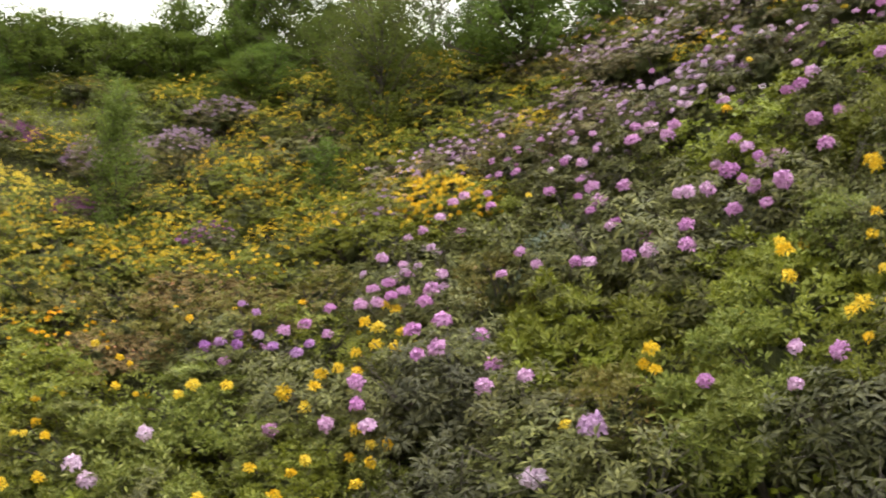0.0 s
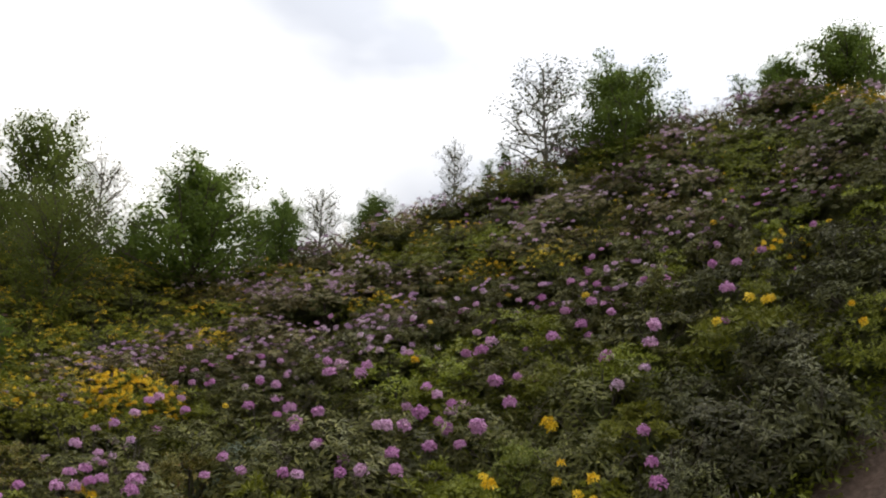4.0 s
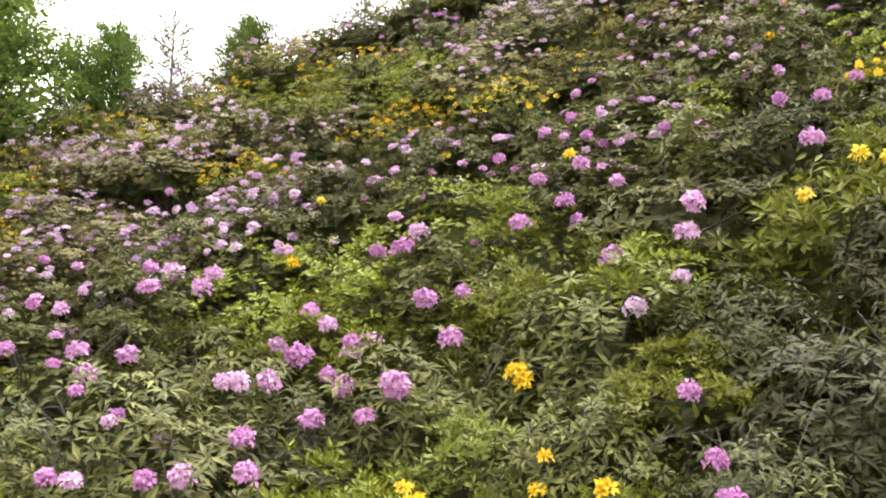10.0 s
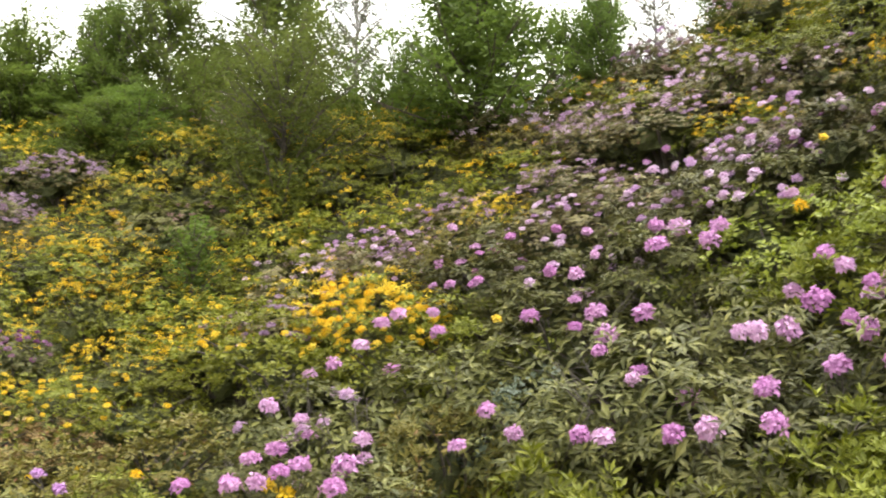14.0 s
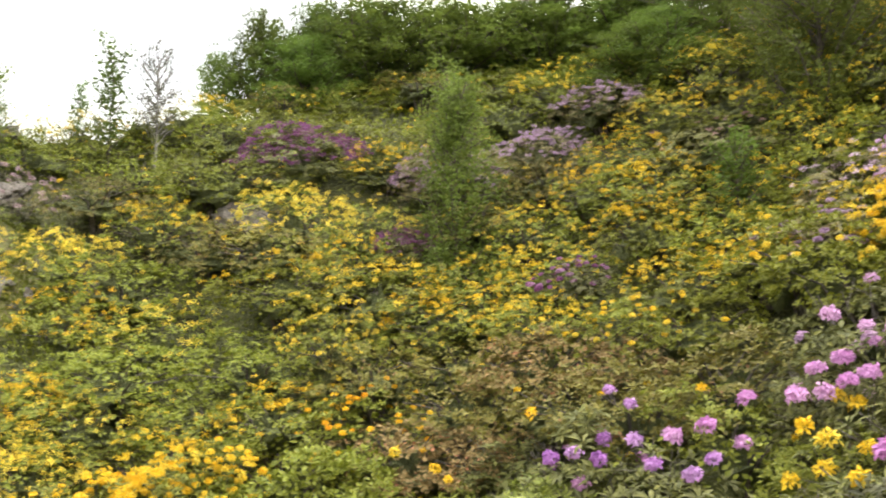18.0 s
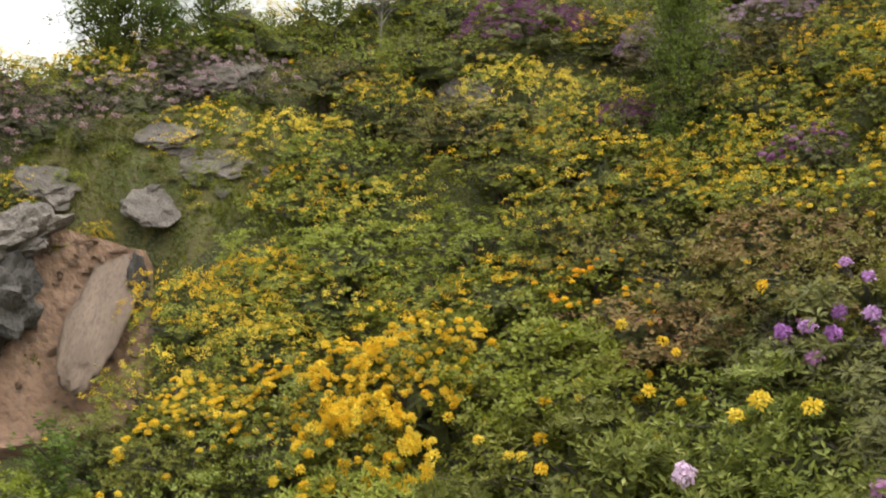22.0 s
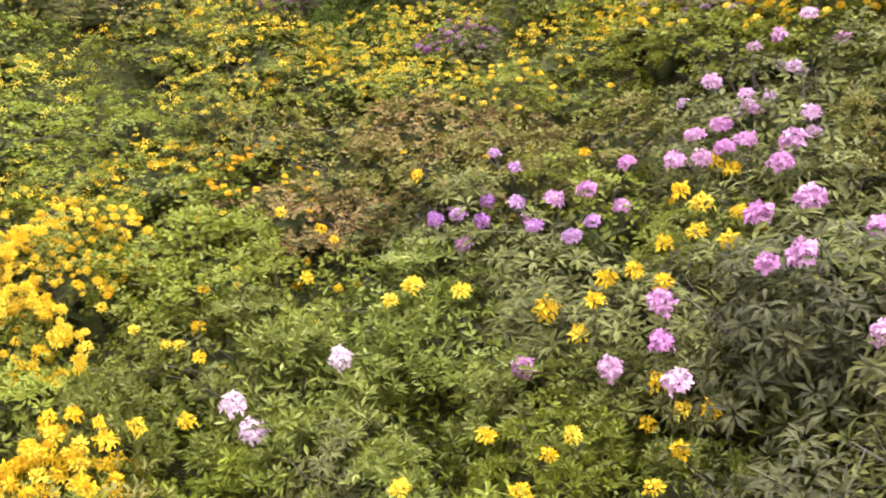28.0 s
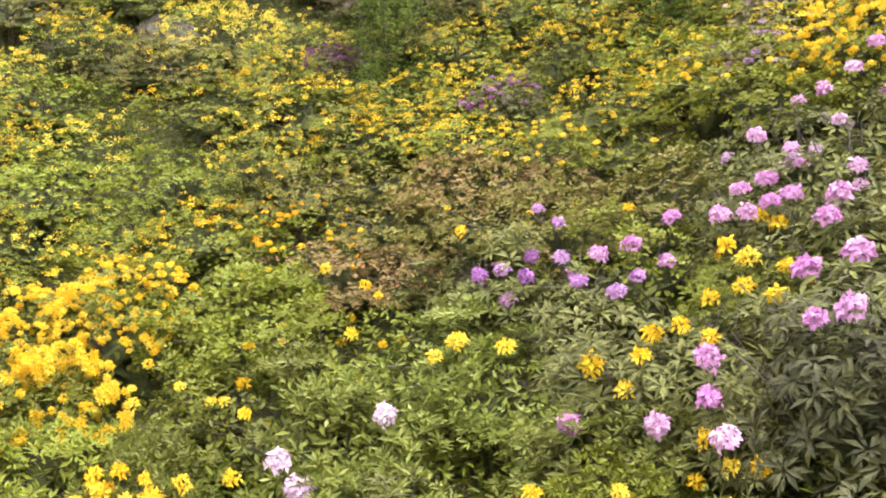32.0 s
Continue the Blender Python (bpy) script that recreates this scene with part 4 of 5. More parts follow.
heads("yellow", (-4.23, 5.3, 0.08), (-4.73, 5.57, -0.16), (-4.99, 5.67, -0.37), (2.81, 4.34, -0.02), (3.33, 5.56, -0.11), (2.54, 3.37, 0.2), (2.25, 3.54, 0.11), (2.51, 3.73, 0.08))
heads("yellow", (2.38, 4.82, -0.15), (5.65, 4.9, 0.18), (2.68, 4.41, 0.14), (2.65, 4.26, -0.01), (2.96, 4.33, -0.13), (2.16, 3.59, 0.28))
heads("yellow", (1.33, 4.86, -0.09), (1.16, 4.12, 0.24), (2.59, 5.38, -0.3), (0.61, 4.01, 0.24))
heads("white", (-3.38, 6.28, -0.26), (-2.96, 5.72, -0.08), (-2.73, 6.49, -0.19))
heads("purple", (-2.43, 8.52, -0.04), (-2.16, 8.1, 0.01), (-2.46, 7.24, 0.15), (-2.32, 7.31, 0.13), (-2.22, 7.76, -0.03), (-2.02, 7.71, -0.07), (-1.79, 7.28, -0.04), (-2.08, 7.02, 0.17))
heads("purple", (-1.46, 7.54, -0.23), (-1.61, 7.7, -0.37), (2.74, 3.61, -0.09), (2.71, 3.25, -0.15))


# ---- trees ----
def tree_meshes(seed, leaf, limbs, leaves, size, shape="round", bark=M_BARK, spread=0.05, slender=0.85, aspect=0.6):
    """Trunk with limbs, and crown, of a tree one metre high and one metre wide; leaves in clumps along the boughs."""
    rs = np.random.RandomState(seed)
    parts = [tube([(0, 0, -0.08), (0.01, 0.0, 0.3), (-0.012, 0.015, 0.62), (0.0, 0.0, 0.95)], 0.022, 0.004, 7)]
    spots = [(0, 0, 0.96, 0.7), (0.01, 0, 0.9, 0.8)]
    for i in range(limbs):
        t = 0.06 + 0.86 * (i + rs.uniform(0.1, 0.9)) / limbs
        if shape == "round":
            w = 0.50 * math.sin(math.pi * (0.16 + 0.76 * t)) ** 0.75
        elif shape == "broad":
            w = 0.52 * (1 - t ** 1.8) ** 0.75 + 0.03
        elif shape == "cone":
            w = 0.46 * (1 - t) ** 0.62 + 0.03
        else:
            t = 0.22 + 0.76 * t
            w = 0.34 * math.sin(math.pi * (0.05 + 0.86 * t)) + 0.05
        w *= rs.uniform(0.68, 1.12)
        a = i * 2.39996 + rs.uniform(-0.4, 0.4)
        rise = w * rs.uniform(0.05, 0.45)
        end = np.array([w * math.cos(a), w * math.sin(a), min(0.99, t + rise * 0.6)])
        start = np.array([0, 0, max(0.02, t - 0.12 - 0.1 * w)])
        mid = start * 0.45 + end * 0.55 + rs.randn(3) * 0.02
        parts.append(tube([start, mid, end], 0.008, 0.0025, 4))
        for s in np.linspace(0.38, 1.0, 6):
            c = start * (1 - s) + end * s + rs.randn(3) * np.array([0.06, 0.06, 0.045]) * (0.6 + 0.6 * s)
            parts.append(tube([start * (1 - s * 0.85) + end * s * 0.85, c], 0.003, 0.001, 3))
            spots.append((*c, rs.uniform(0.5, 1.3)))
    tv, tf = join(parts)
    spots = np.array(spots)
    share = (spots[:, 3] / spots[:, 3].sum() * leaves).astype(int)
    p = np.repeat(spots[:, :3], share, 0)
    k = np.repeat(spots[:, 3], share)
    p = p + np.clip(rs.randn(len(p), 3), -1.45, 1.45) * np.array([1.1, 1.1, 0.75]) * spread * (k ** 0.5)[:, None]
    way = unit(rs.randn(len(p), 3) + np.array([0, 0, -0.25]))
    face = unit(rs.randn(len(p), 3) * 0.6 + np.array([0, 0, 1.0]))
    big = np.where(rs.rand(len(p)) < 0.16, 1.9 if shape in ("round", "broad") else 1.5, 1.0)
    p[big > 1] *= np.array([0.66, 0.66, 0.93])
    v, f = leaf_arrays(p, way, face, size * big * rs.uniform(0.7, 1.3, len(p)), big * size * slender * rs.uniform(0.7, 1.2, len(p)), 0.2, "small")
    root_spots = np.repeat(p, 3, 0)
    v = root_spots + (v - root_spots) * np.array([1, 1, aspect])
    out = []
    for nm, vv, ff, mm in (("trunk", tv, tf, bark), ("crown", v, f.tolist(), M_LEAF[leaf])):
        me = bpy.data.meshes.new(nm)
        me.from_pydata(vv.tolist(), [], ff)
        me.materials.append(mm)
        out.append(me)
    return out


TREES = {
    "oak": [tree_meshes(300 + s, "oak", 46, 21000, 0.021, "broad", spread=0.040, aspect=0.85) for s in range(3)],
    "wood": [tree_meshes(310 + s, "dim", 40, 13000, 0.027, "round", spread=0.042, aspect=0.62) for s in range(3)],
    "willow": [tree_meshes(320 + s, "willow", 54, 24000, 0.023, "round", spread=0.045, slender=0.5, aspect=0.6) for s in range(2)],
    "birch": [tree_meshes(330 + s, "birch", 30, 3200, 0.024, "tall", M_PALE_BARK, 0.030, aspect=0.5) for s in range(2)],
    "slim": [tree_meshes(340 + s, "willow", 46, 15000, 0.034, "cone", spread=0.045, slender=0.6, aspect=0.33) for s in range(2)],
    "scrub": [tree_meshes(360 + s, "dim", 34, 8000, 0.036, "broad", spread=0.06, aspect=0.9) for s in range(2)],
    "sapling": [tree_meshes(350 + s, "oak", 16, 1100, 0.075, "tall", spread=0.045, aspect=0.25) for s in range(2)],
}
TREE_WORDS = {
    "oak": ("oak_tree", "small spreading oak tree in fresh green leaf"),
    "wood": ("tree", "dark green broadleaved tree on the ridge"),
    "willow": ("willow_tree", "pale feathery green young willow tree"),
    "birch": ("birch_tree", "thin pale birch tree with sparse small leaves"),
    "slim": ("conifer_tree", "slender pointed light green young tree"),
    "scrub": ("leafy_shrub", "dense dark green shrub on the ridge"),
    "sapling": ("sapling", "thin young tree with sparse leaves"),
}


def tree(kind, x, y, top, wide, turn=0, low=0.0):
    """A tree from the ground to the height top, so many metres wide."""
    name, label = TREE_WORDS[kind]
    z = float(ground_z(x, y)) + low
    root = tagged(new(name), label, "tree", "trees of the ridge")
    h = max(0.5, top - z)
    wide *= {"oak": 1.28, "willow": 1.15}.get(kind, 1.0)
    place, k_ = spot(x, y, z)
    root.matrix_world = Matrix.Translation(place) @ Matrix.Rotation(turn, 4, "Z") @ Matrix.Diagonal((wide * 1.04 * k_, wide * 1.04 * k_, h * k_, 1))
    v = int(turn * 7) % len(TREES[kind])
    for me in TREES[kind][v]:
        child(me.name.split(".")[0], me, root)
    return root


tree("slim", -5.30, 12.53, 4.83, 1.28, 1.7)
tree("willow", -1.41, 14.93, 7.06, 1.78, 3.4)
tree("oak", 1.21, 16.25, 8.69, 2.50, 5.1)
tree("wood", -2.02, 19.40, 10.73, 2.49, 0.5)
tree("birch", -0.62, 18.99, 9.94, 1.90, 2.2)
tree("wood", -3.79, 18.92, 9.79, 1.92, 3.9)
tree("wood", -4.70, 19.44, 9.59, 1.55, 5.6)
tree("oak", -3.85, 17.07, 6.98, 1.32, 1.0)
tree("willow", -3.03, 17.74, 7.76, 1.37, 2.7)
tree("wood", -2.87, 18.78, 8.53, 1.17, 4.4)
tree("wood", 0.25, 18.00, 8.11, 0.83, 6.1)
tree("oak", 3.05, 16.32, 8.40, 1.04, 1.6)
tree("wood", 2.57, 16.60, 8.10, 0.96, 3.3)
tree("birch", 3.90, 16.55, 8.90, 1.34, 5.0)
tree("oak", 4.66, 15.20, 8.32, 0.84, 0.4)
tree("sapling", -0.30, 19.00, 8.33, 0.58, 2.1)
tree("birch", 6.45, 15.19, 9.99, 1.02, 3.8)
tree("birch", 7.58, 13.18, 11.15, 2.44, 5.5)
tree("oak", 8.69, 11.98, 10.69, 1.95, 0.9)
tree("oak", 11.37, 10.24, 10.63, 1.26, 2.6)
tree("oak", 12.15, 9.29, 11.00, 1.88, 4.3)
tree("oak", 12.65, 7.08, 9.08, 1.27, 6.0)
tree("sapling", 7.11, 14.89, 9.56, 0.56, 1.4)
tree("sapling", 10.91, 11.01, 10.63, 0.55, 3.1)
tree("sapling", 7.24, 14.27, 9.60, 0.66, 4.8)
tree("wood", -14.17, 12.04, 6.00, 1.55, 0.2)
tree("wood", -13.73, 12.55, 5.68, 1.00, 1.9)
tree("slim", -12.92, 12.82, 6.19, 1.35, 3.6)
tree("sapling", -11.18, 13.60, 6.47, 0.87, 5.3)
tree("birch", -10.91, 14.32, 6.63, 1.16, 0.8)
tree("sapling", -12.76, 14.74, 6.33, 0.57, 2.5)
tree("wood", -12.04, 17.69, 7.65, 1.16, 4.2)
tree("wood", -11.47, 18.06, 8.47, 1.39, 5.9)
tree("oak", -10.94, 18.39, 8.07, 1.06, 1.3)
tree("oak", -10.53, 18.63, 8.71, 1.62, 3.0)
tree("wood", -9.60, 19.13, 8.70, 1.62, 4.7)
tree("wood", -8.65, 19.57, 8.72, 1.83, 0.1)
tree("wood", -7.49, 20.05, 8.70, 2.05, 1.8)
tree("wood", -6.33, 20.44, 8.60, 1.83, 3.5)
tree("oak", -4.10, 16.70, 6.56, 1.55, 5.2)
tree("oak", -8.37, 19.70, 8.43, 1.50, 0.6)
tree("oak", -10.86, 18.44, 7.71, 0.85, 2.3)
tree("wood", -5.25, 20.75, 9.00, 1.84, 4.0)
tree("sapling", -2.02, 12.08, 3.58, 0.76, 2.3)
tree("sapling", -7.60, 5.99, -0.46, 0.68, 4.6)
tree("sapling", -2.12, 12.75, 3.74, 0.68, 0.6)
tree("oak", -10.31, 17.72, 7.65, 1.53, 5.7)
tree("wood", -9.83, 19.12, 8.79, 2.82, 1.1)
tree("wood", -8.40, 19.79, 8.78, 3.03, 2.8)
tree("wood", -6.85, 20.38, 8.69, 3.03, 4.5)
tree("wood", -5.36, 20.30, 8.36, 2.74, 6.2)
tree("scrub", -0.72, 18.49, 7.45, 1.21, 1.7)
tree("scrub", -0.00, 18.00, 7.37, 1.00, 3.4)
tree("scrub", -1.33, 18.95, 7.41, 1.14, 5.1)
tree("scrub", -2.60, 19.33, 7.41, 1.27, 0.5)
tree("scrub", 0.43, 17.49, 7.23, 0.79, 2.2)
tree("scrub", -3.49, 19.19, 7.38, 1.26, 3.9)
tree("wood", -6.32, 19.50, 9.31, 1.79, 5.6)
tree("wood", -5.08, 19.86, 9.79, 1.27, 1.0)


# ---- rocks, soil bank and grass of the small terrace ----
def rock_mesh(seed, flat=0.6, detail=4, rough=0.30):
    bm = bmesh.new()
    bmesh.ops.create_icosphere(bm, subdivisions=detail, radius=1)
    rs = np.random.RandomState(seed)
    off = Vector(rs.uniform(-9, 9, 3))
    cuts = [(Vector(unit(rs.randn(1, 3))[0]), rs.uniform(0.55, 0.85)) for _ in range(7)]
    for v in bm.verts:
        p = v.co.copy()
        for nrm, d in cuts:
            over = p.dot(nrm) - d
            if over > 0:
                p -= nrm * over * 0.85
        p += v.co * rough * (noise.fractal(v.co * 1.5 + off, 0.9, 2.1, 5) - 0.55 * abs(noise.noise(v.co * 3.1 + off)) - 0.25 * abs(noise.noise(v.co * 8.3 + off)))
        p.z *= flat * (1.0 if p.z > 0 else 0.6)
        v.co = p
    me = bpy.data.meshes.new("rock")
    bm.to_mesh(me)
    bm.free()
    me.materials.append(M_ROCK)
    return me


ROCKS = [rock_mesh(i, 0.55 + 0.1 * (i % 3)) for i in range(5)]
PEBBLES = [rock_mesh(20 + i, 0.7, 2) for i in range(5)]


def rock(x, y, sx, sy, sz, turn, seed, label, lift=0.0, tilt=(0, 0)):
    ob = tagged(new("rock", ROCKS[seed % 5]), label, "rock", "grey rocks of the terrace")
    place, k_ = spot(x, y, float(ground_z(x, y)) + lift)
    ob.matrix_world = Matrix.Translation(place) @ slope_turn(x, y, 0.6) @ Matrix.Scale(k_, 4) @ pose(0, 0, 0, tilt[0], tilt[1], turn) @ Matrix.Diagonal((sx * 1.15, sy * 1.15, sz, 1))
    return ob


FLAT = "weathered flat grey rock lying in the turf"
rock(-11.42, 11.35, 0.58, 0.46, 0.26, 20, 0, FLAT, -0.05)
rock(-11.13, 10.35, 0.38, 0.32, 0.16, 70, 1, FLAT, -0.02)
rock(-10.2, 10.08, 0.42, 0.30, 0.13, 10, 2, "low broken grey rock in the turf", -0.03)
rock(-10.52, 9.58, 0.42, 0.34, 0.24, 130, 3, FLAT, -0.13)
rock(-11.85, 12.05, 0.46, 0.38, 0.30, 60, 1, "grey rock among azaleas above the turf", 0.22)
rock(-8.7, 13.3, 0.34, 0.34, 0.40, 40, 4, "grey rock between azalea bushes", 0.25)
rock(-13.1, 13.4, 0.34, 0.3, 0.32, 90, 0, "grey rock between shrubs near the ridge", 0.3)
rock(-11.61, 8.85, 0.36, 0.32, 0.28, 15, 2, "grey rock at the edge of the turf", -0.09)
rock(-15.9, 10.4, 0.30, 0.26, 0.34, 15, 1, "dark rock on the skyline", 0.62)
rock(-16.3, 9.8, 0.36, 0.30, 0.28, 75, 3, "dark rock on the skyline", 0.62)
rock(-9.75, 8.75, 0.16, 0.14, 0.12, 75, 2, "small grey stone above the bare bank", 0.12)
rubble_rs = np.random.RandomState(19)
for i in range(16):
    rock(-10.22 + rubble_rs.randn() * 0.38, 10.04 + rubble_rs.randn() * 0.30, *rubble_rs.uniform(0.06, 0.16, 2), rubble_rs.uniform(0.05, 0.10), rubble_rs.uniform(0, 360), i, "small broken grey stone lying in the turf", 0.0)


def low_plant(kind, x, y, size, tall, bare):
    """A small plant that roots in the turf."""
    ob = bush(kind, x, y, size, rubble_rs, bare)
    ob.location = spot(x, y, float(ground_z(x, y)) + 0.02)[0]
    ob.scale.z = ob.scale.x * tall


for i in range(34):
    t_ = radians(-47.6 + rubble_rs.uniform(-5.4, 5.4))
    r_ = 14.4 + rubble_rs.uniform(-1.0, 1.05)
    low_plant(("gr", "ol", "az", "he", "ol")[i % 5], r_ * math.sin(t_), r_ * math.cos(t_), rubble_rs.uniform(0.14, 0.30), rubble_rs.uniform(0.35, 0.7), i % 5 != 2)
for gx_, gy_, gs_, gk_ in [(-11.66, 9.44, 0.50, "gr"), (-11.1, 8.75, 0.40, "az"), (-10.85, 9.05, 0.38, "ay"), (-11.3, 9.0, 0.34, "gr"), (-9.9, 9.75, 0.40, "gr"), (-9.75, 10.1, 0.40, "az"), (-10.9, 11.3, 0.40, "gr"), (-12.0, 10.4, 0.42, "he")]:
    low_plant(gk_, gx_, gy_, gs_, 0.85, gk_ in ("gr", "he"))


def bank_patch(name, tl, tr, bl, br, hollow, rough, mat, nu, nv, seed):
    """A steep bare face between an upper and a lower edge, hollowed and rough, closed to the hill behind it."""
    tl, tr, bl, br = (np.array(q, float) for q in (tl, tr, bl, br))
    u, v = np.meshgrid(np.linspace(0, 1, nu), np.linspace(0, 1, nv), indexing="ij")
    p = (tl * (1 - u)[..., None] + tr * u[..., None]) * (1 - v)[..., None] + (bl * (1 - u)[..., None] + br * u[..., None]) * v[..., None]
    out = np.cross(tr - tl, bl - tl)
    out = out / np.linalg.norm(out)
    if out[1] > 0:
        out = -out
    h = np.array([[noise.fractal(Vector(q) * 2.2 + Vector((seed, 0, 0)), 0.9, 2.1, 6) for q in row] for row in p])
    p = p + out * (rough * h - hollow * np.sin(math.pi * u) * np.sin(math.pi * np.clip(v * 0.9 + 0.05, 0, 1)))[..., None]
    back = p - out * 0.35
    rim = list(range(nv)) + [i * nv + nv - 1 for i in range(1, nu)] + [(nu - 1) * nv + j for j in range(nv - 2, -1, -1)] + [i * nv for i in range(nu - 2, 0, -1)]
    n = nu * nv
    faces = grid_faces(nu, nv).tolist() + [[a, b, b + n, a + n] for a, b in zip(rim, rim[1:] + rim[:1])]
    every = np.concatenate([p.reshape(-1, 3), back.reshape(-1, 3)])
    return mesh_object(name, spots_of(every[:, 0], every[:, 1], every[:, 2])[0], faces, mat)


bank = bank_patch("soil_bank", (-11.5, 8.35, 1.45), (-9.95, 8.95, 1.0), (-10.9, 6.9, -1.2), (-9.05, 8.2, -0.75), 0.22, 0.11, M_CLAY, 60, 72, 2.0)
tagged(bank, "bare orange-brown clay bank below the turf", "soil bank")
slab_mesh = rock_mesh(87, 1.0, 4, 0.20)
slab_mesh.materials.clear()
slab_mesh.materials.append(M_SLAB)
slab_mesh.polygons.foreach_set("use_smooth", [True] * len(slab_mesh.polygons))
slab = tagged(new("rock", slab_mesh), "smooth grey-beige rock slab leaning on the clay bank", "rock", "grey rocks of the terrace")
slab_down = Vector((0.32, -0.72, -1.20))
slab_side = Vector((0.46, 0.26, -0.02)).normalized()
slab_out = slab_side.cross(slab_down).normalized()
slab_place, slab_k = spot(-9.83, 8.26, 0.32)
slab.matrix_world = Matrix.Translation(slab_place) @ Matrix.Scale(slab_k, 4) @ Matrix((slab_side * 0.33, slab_down * 0.66, slab_out * 0.20)).transposed().to_4x4()


def crag(x, y, z, sx, sy, sz, turn, tilt, seed, label):
    ob = tagged(new("rock", CRAGS[seed % 3]), label, "rock", "grey rocks of the terrace")
    place, k_ = spot(x, y, z)
    ob.matrix_world = pose(*place, tilt[0], tilt[1], turn) @ Matrix.Diagonal((sx * k_, sy * k_, sz * k_, 1))
    return ob


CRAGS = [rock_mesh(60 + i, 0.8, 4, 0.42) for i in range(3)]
# all but the boulder's mesh take the rock colour darkened for shade
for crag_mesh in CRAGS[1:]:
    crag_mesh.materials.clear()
    crag_mesh.materials.append(M_SHADED_ROCK)
crag(-10.90, 7.92, 1.00, 0.66, 0.50, 0.46, 40, (10, -24), 0, "large overhanging grey boulder beside the clay bank")
crag(-10.98, 7.72, 0.42, 0.56, 0.50, 0.85, 20, (0, 25), 1, "jagged rock face under the boulder, darkened for its shade")
crag(-10.82, 7.36, -0.20, 0.60, 0.50, 0.80, 75, (0, 20), 2, "jagged rock at the foot of the bank, darkened for shade")
crag(-10.75, 7.62, 0.25, 0.24, 0.20, 0.34, 10, (0, 30), 1, "broken stone below the boulder, darkened for shade")
crag(-9.72, 8.62, 0.55, 0.16, 0.16, 0.42, 10, (0, 0), 2, "broken rock at the side of the bank, darkened for shade")

CLODS = [rock_mesh(30 + i, 0.8, 2) for i in range(4)]
for clod_mesh in CLODS:
    clod_mesh.materials.clear()
    clod_mesh.materials.append(M_CLAY)
bank_rs = np.random.RandomState(8)
for i in range(90):
    at = bank.data.vertices[bank_rs.randint(3, 57) * 72 + int(2 + 64 * bank_rs.rand() ** 2.2)].co
    sz = bank_rs.uniform(0.02, 0.065)
    child("clod", CLODS[bank_rs.randint(4)], bank, Matrix.Translation(at) @ pose(0, 0, 0, bank_rs.uniform(0, 90), 0, bank_rs.uniform(0, 360)) @ Matrix.Diagonal((sz, sz * 0.8, sz * 0.8, 1)))


def blades(name, seed, n, where, height, label, mat=M_GRASS):
    rs = np.random.RandomState(seed)
    x, y = where(rs, n)
    z = ground_z(x, y) + 0.01
    base, k = spots_of(x, y, z)
    way = unit(np.stack([rs.randn(n) * 0.5, rs.randn(n) * 0.5, np.ones(n)], 1))
    face = unit(rs.randn(n, 3))
    v, f = leaf_arrays(base, way, face, k * height * rs.uniform(0.4, 1.3, n), k * 0.016 * rs.uniform(0.6, 1.4, n), 0.35, False)
    return tagged(mesh_object(name, v, f, mat), label, "grass", kind="stuff")


def terrace_spots(rs, n):
    x, y = rs.uniform(-13.2, -8.6, n * 3), rs.uniform(7.4, 11.8, n * 3)
    clump = 1.4 * np.sin(x * 5.1 + 1 + np.sin(y * 2.3)) * np.sin(y * 4.3 + np.sin(x * 3.1)) + 0.8 * np.sin(x * 11 + y * 7)
    ok = (terrace_gap(x, y) < 1.15) & (rs.rand(n * 3) < 0.55 + 0.4 * clump)
    return x[ok][:n], y[ok][:n]


def blades_auto(name, seed, n, where, height, label):
    rs = np.random.RandomState(seed)
    x, y = where(rs, n)
    return blades(name, seed + 1, len(x), lambda r, m: (x, y), height, label)


tu, tv = np.meshgrid(np.linspace(-1, 1, 40), np.linspace(-1, 1, 40), indexing="ij")
q1 = tu * np.sqrt(1 - tv * tv / 2)
q2 = tv * np.sqrt(1 - tu * tu / 2)
t_ang, t_r = np.radians(-47.6 + 6.9 * q1), 14.4 + 1.45 * q2
tx, ty = t_r * np.sin(t_ang), t_r * np.cos(t_ang)
tz = ground_z(tx, ty) + 0.05 * (1 - (q1 ** 2 + q2 ** 2) ** 4) - 0.02
tagged(mesh_object("turf", spots_of(tx, ty, tz)[0].reshape(-1, 3), grid_faces(40, 40), M_TURF, smooth=True), "thin worn turf on the rocky terrace", "turf", kind="structure")
blades_auto("grass", 21, 22000, terrace_spots, 0.060, "short green and straw-coloured grass on the terrace")


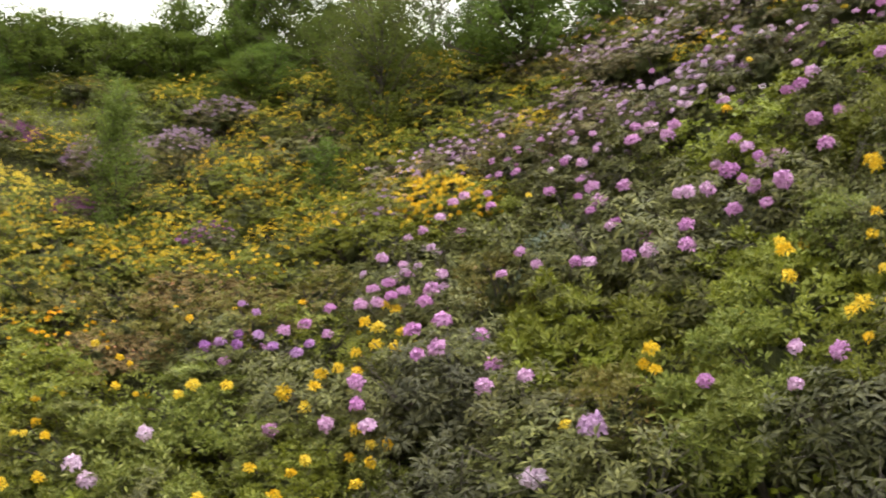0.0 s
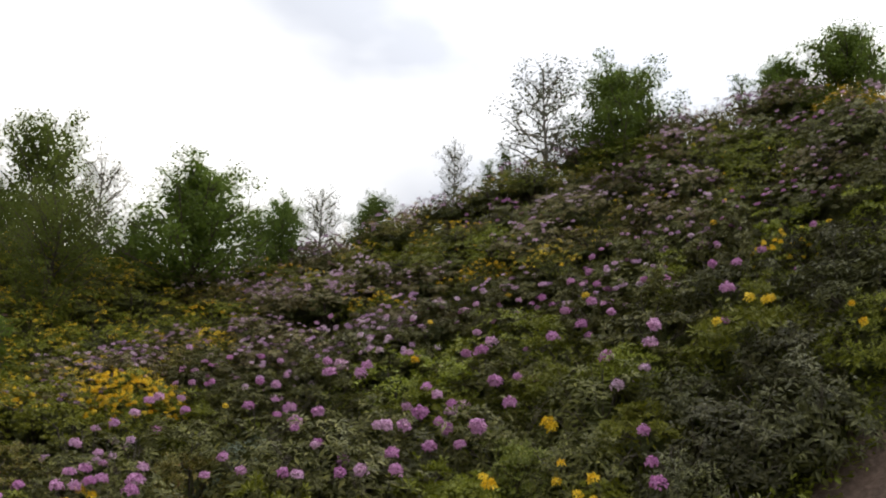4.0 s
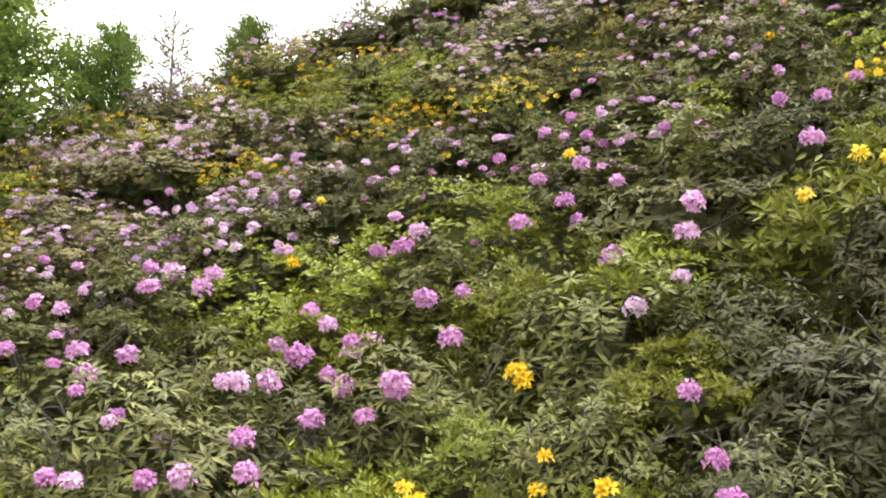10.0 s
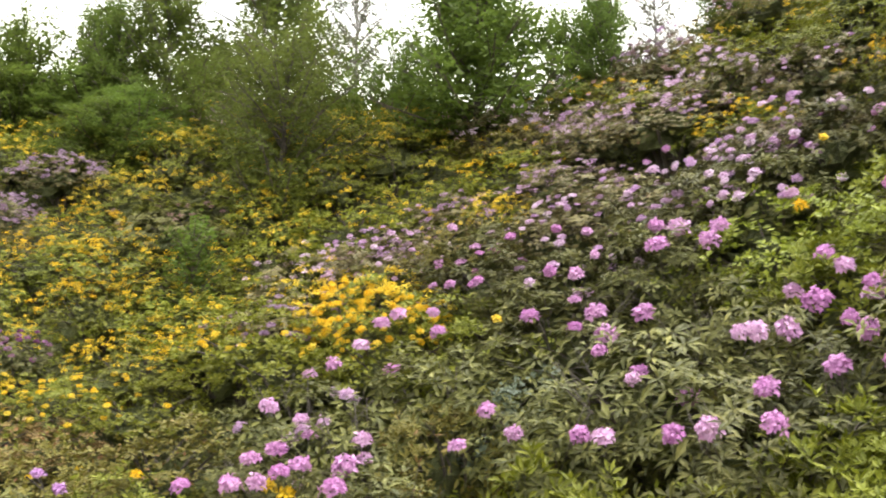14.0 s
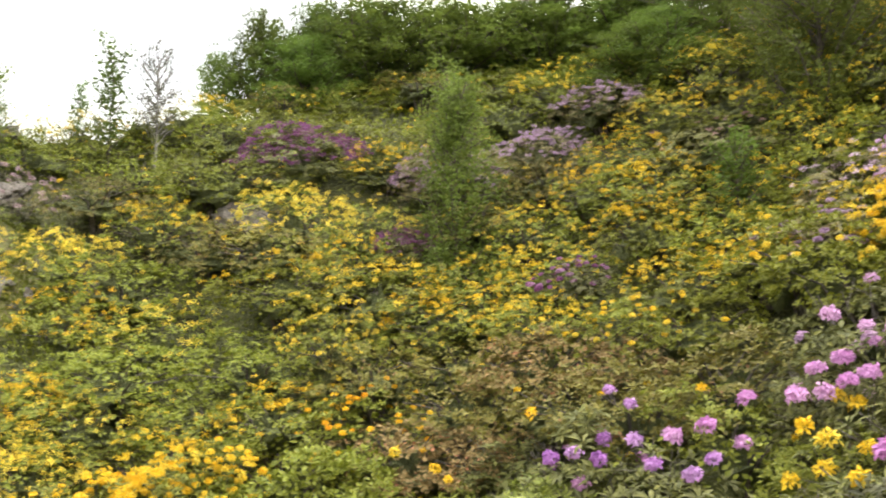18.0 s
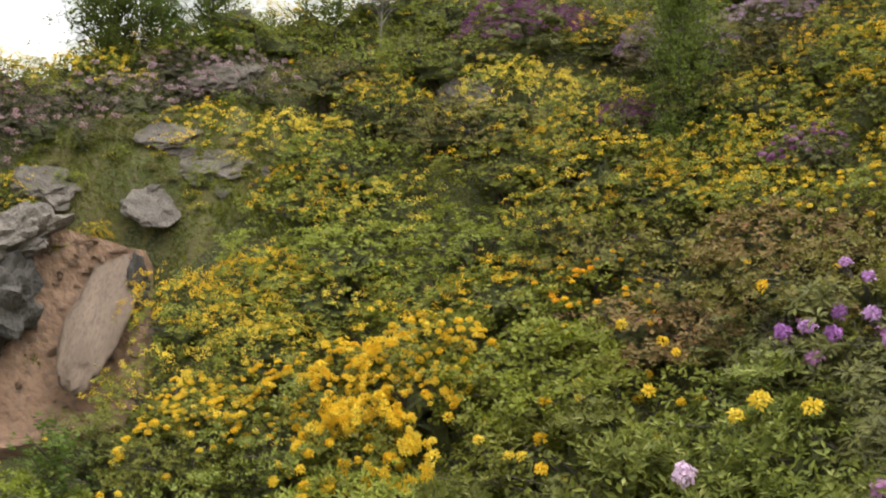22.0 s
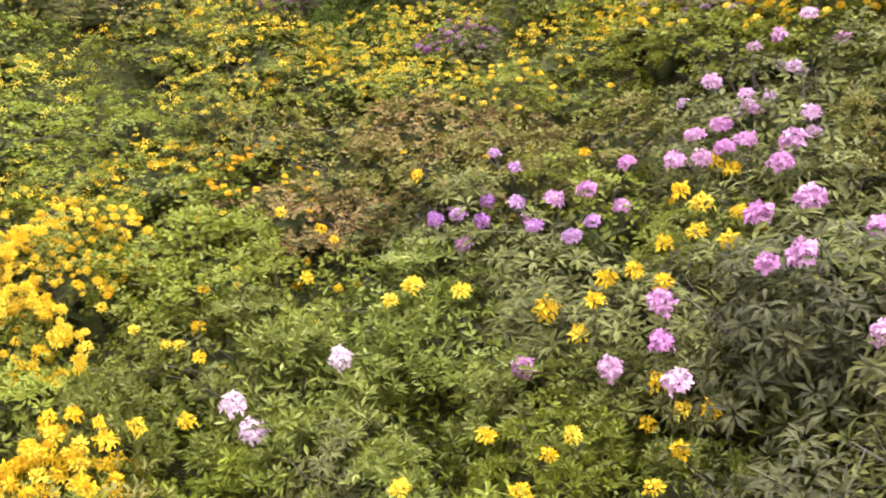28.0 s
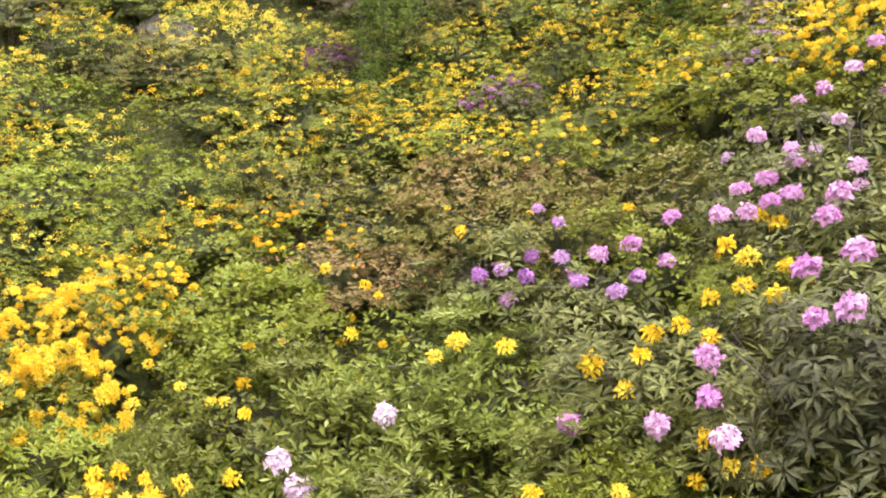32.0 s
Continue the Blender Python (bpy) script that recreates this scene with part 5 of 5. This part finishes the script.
def verge_spots(rs, n):
    x, y = rs.uniform(2.0, 12.0, n * 3), rs.uniform(-1.0, 3.2, n * 3)
    d = path_gap(x, y)
    ok = (d > 1.05) & (d < 2.2) & (np.sin(x * 3) * np.sin(y * 4.1) > -0.2)
    return x[ok][:n], y[ok][:n]


blades_auto("grass", 31, 5000, verge_spots, 0.16, "rough grass on the verge of the path")

# loose stones on the path
stone_rs = np.random.RandomState(5)
for i in range(290):
    sx = stone_rs.uniform(2.5, 10.5)
    sy = np.interp(sx, [p[0] for p in PATH[2:]], [p[1] for p in PATH[2:]]) + stone_rs.uniform(-1.6, 1.7)
    sc = 0.02 + 0.085 * stone_rs.rand() ** 2.5
    st = tagged(new("stone", PEBBLES[stone_rs.randint(5)]), "small loose grey-brown stone on the dirt path", "stone", "loose stones on the path")
    place, k_ = spot(sx, sy, float(ground_z(sx, sy)) + 0.048)
    st.matrix_world = pose(*place, 0, 0, stone_rs.uniform(0, 360)) @ Matrix.Scale(k_, 4) @ Matrix.Diagonal((sc, sc * stone_rs.uniform(0.6, 1), sc * 0.8, 1))


# low leaves of the undergrowth in the gaps between the bushes
def undergrowth(seed, n, r0, r1, tall):
    rs = np.random.RandomState(seed)
    r, th = np.sqrt(rs.uniform(r0 ** 2, r1 ** 2, n)), np.radians(rs.uniform(-64, 80, n))
    x, y = r * np.sin(th), r * np.cos(th)
    ok = (path_gap(x, y) > 1.9) & (terrace_gap(x, y) > 1.1) & (cut_gap(x, y) > 1.05)
    x, y, r = x[ok], y[ok], r[ok]
    m = len(x)
    p, k = spots_of(x, y, ground_z(x, y) + 0.02 + tall * rs.rand(m) ** 1.5)
    v, f = leaf_arrays(p, unit(rs.randn(m, 3) * np.array([1, 1, 0.5])), unit(rs.randn(m, 3) * 0.5 + np.array([0, 0, 1.0])), k * 0.075 * rs.uniform(0.6, 1.4, m), k * 0.034 * rs.uniform(0.6, 1.4, m), 0.2, False)
    return tagged(mesh_object("undergrowth", v, f, M_LEAF["green"]), "low green leafy undergrowth between the bushes", "undergrowth", kind="stuff")


undergrowth(91, 60000, 4.5, 19.5, 0.34)
undergrowth(92, 30000, 2.6, 8.0, 0.60)
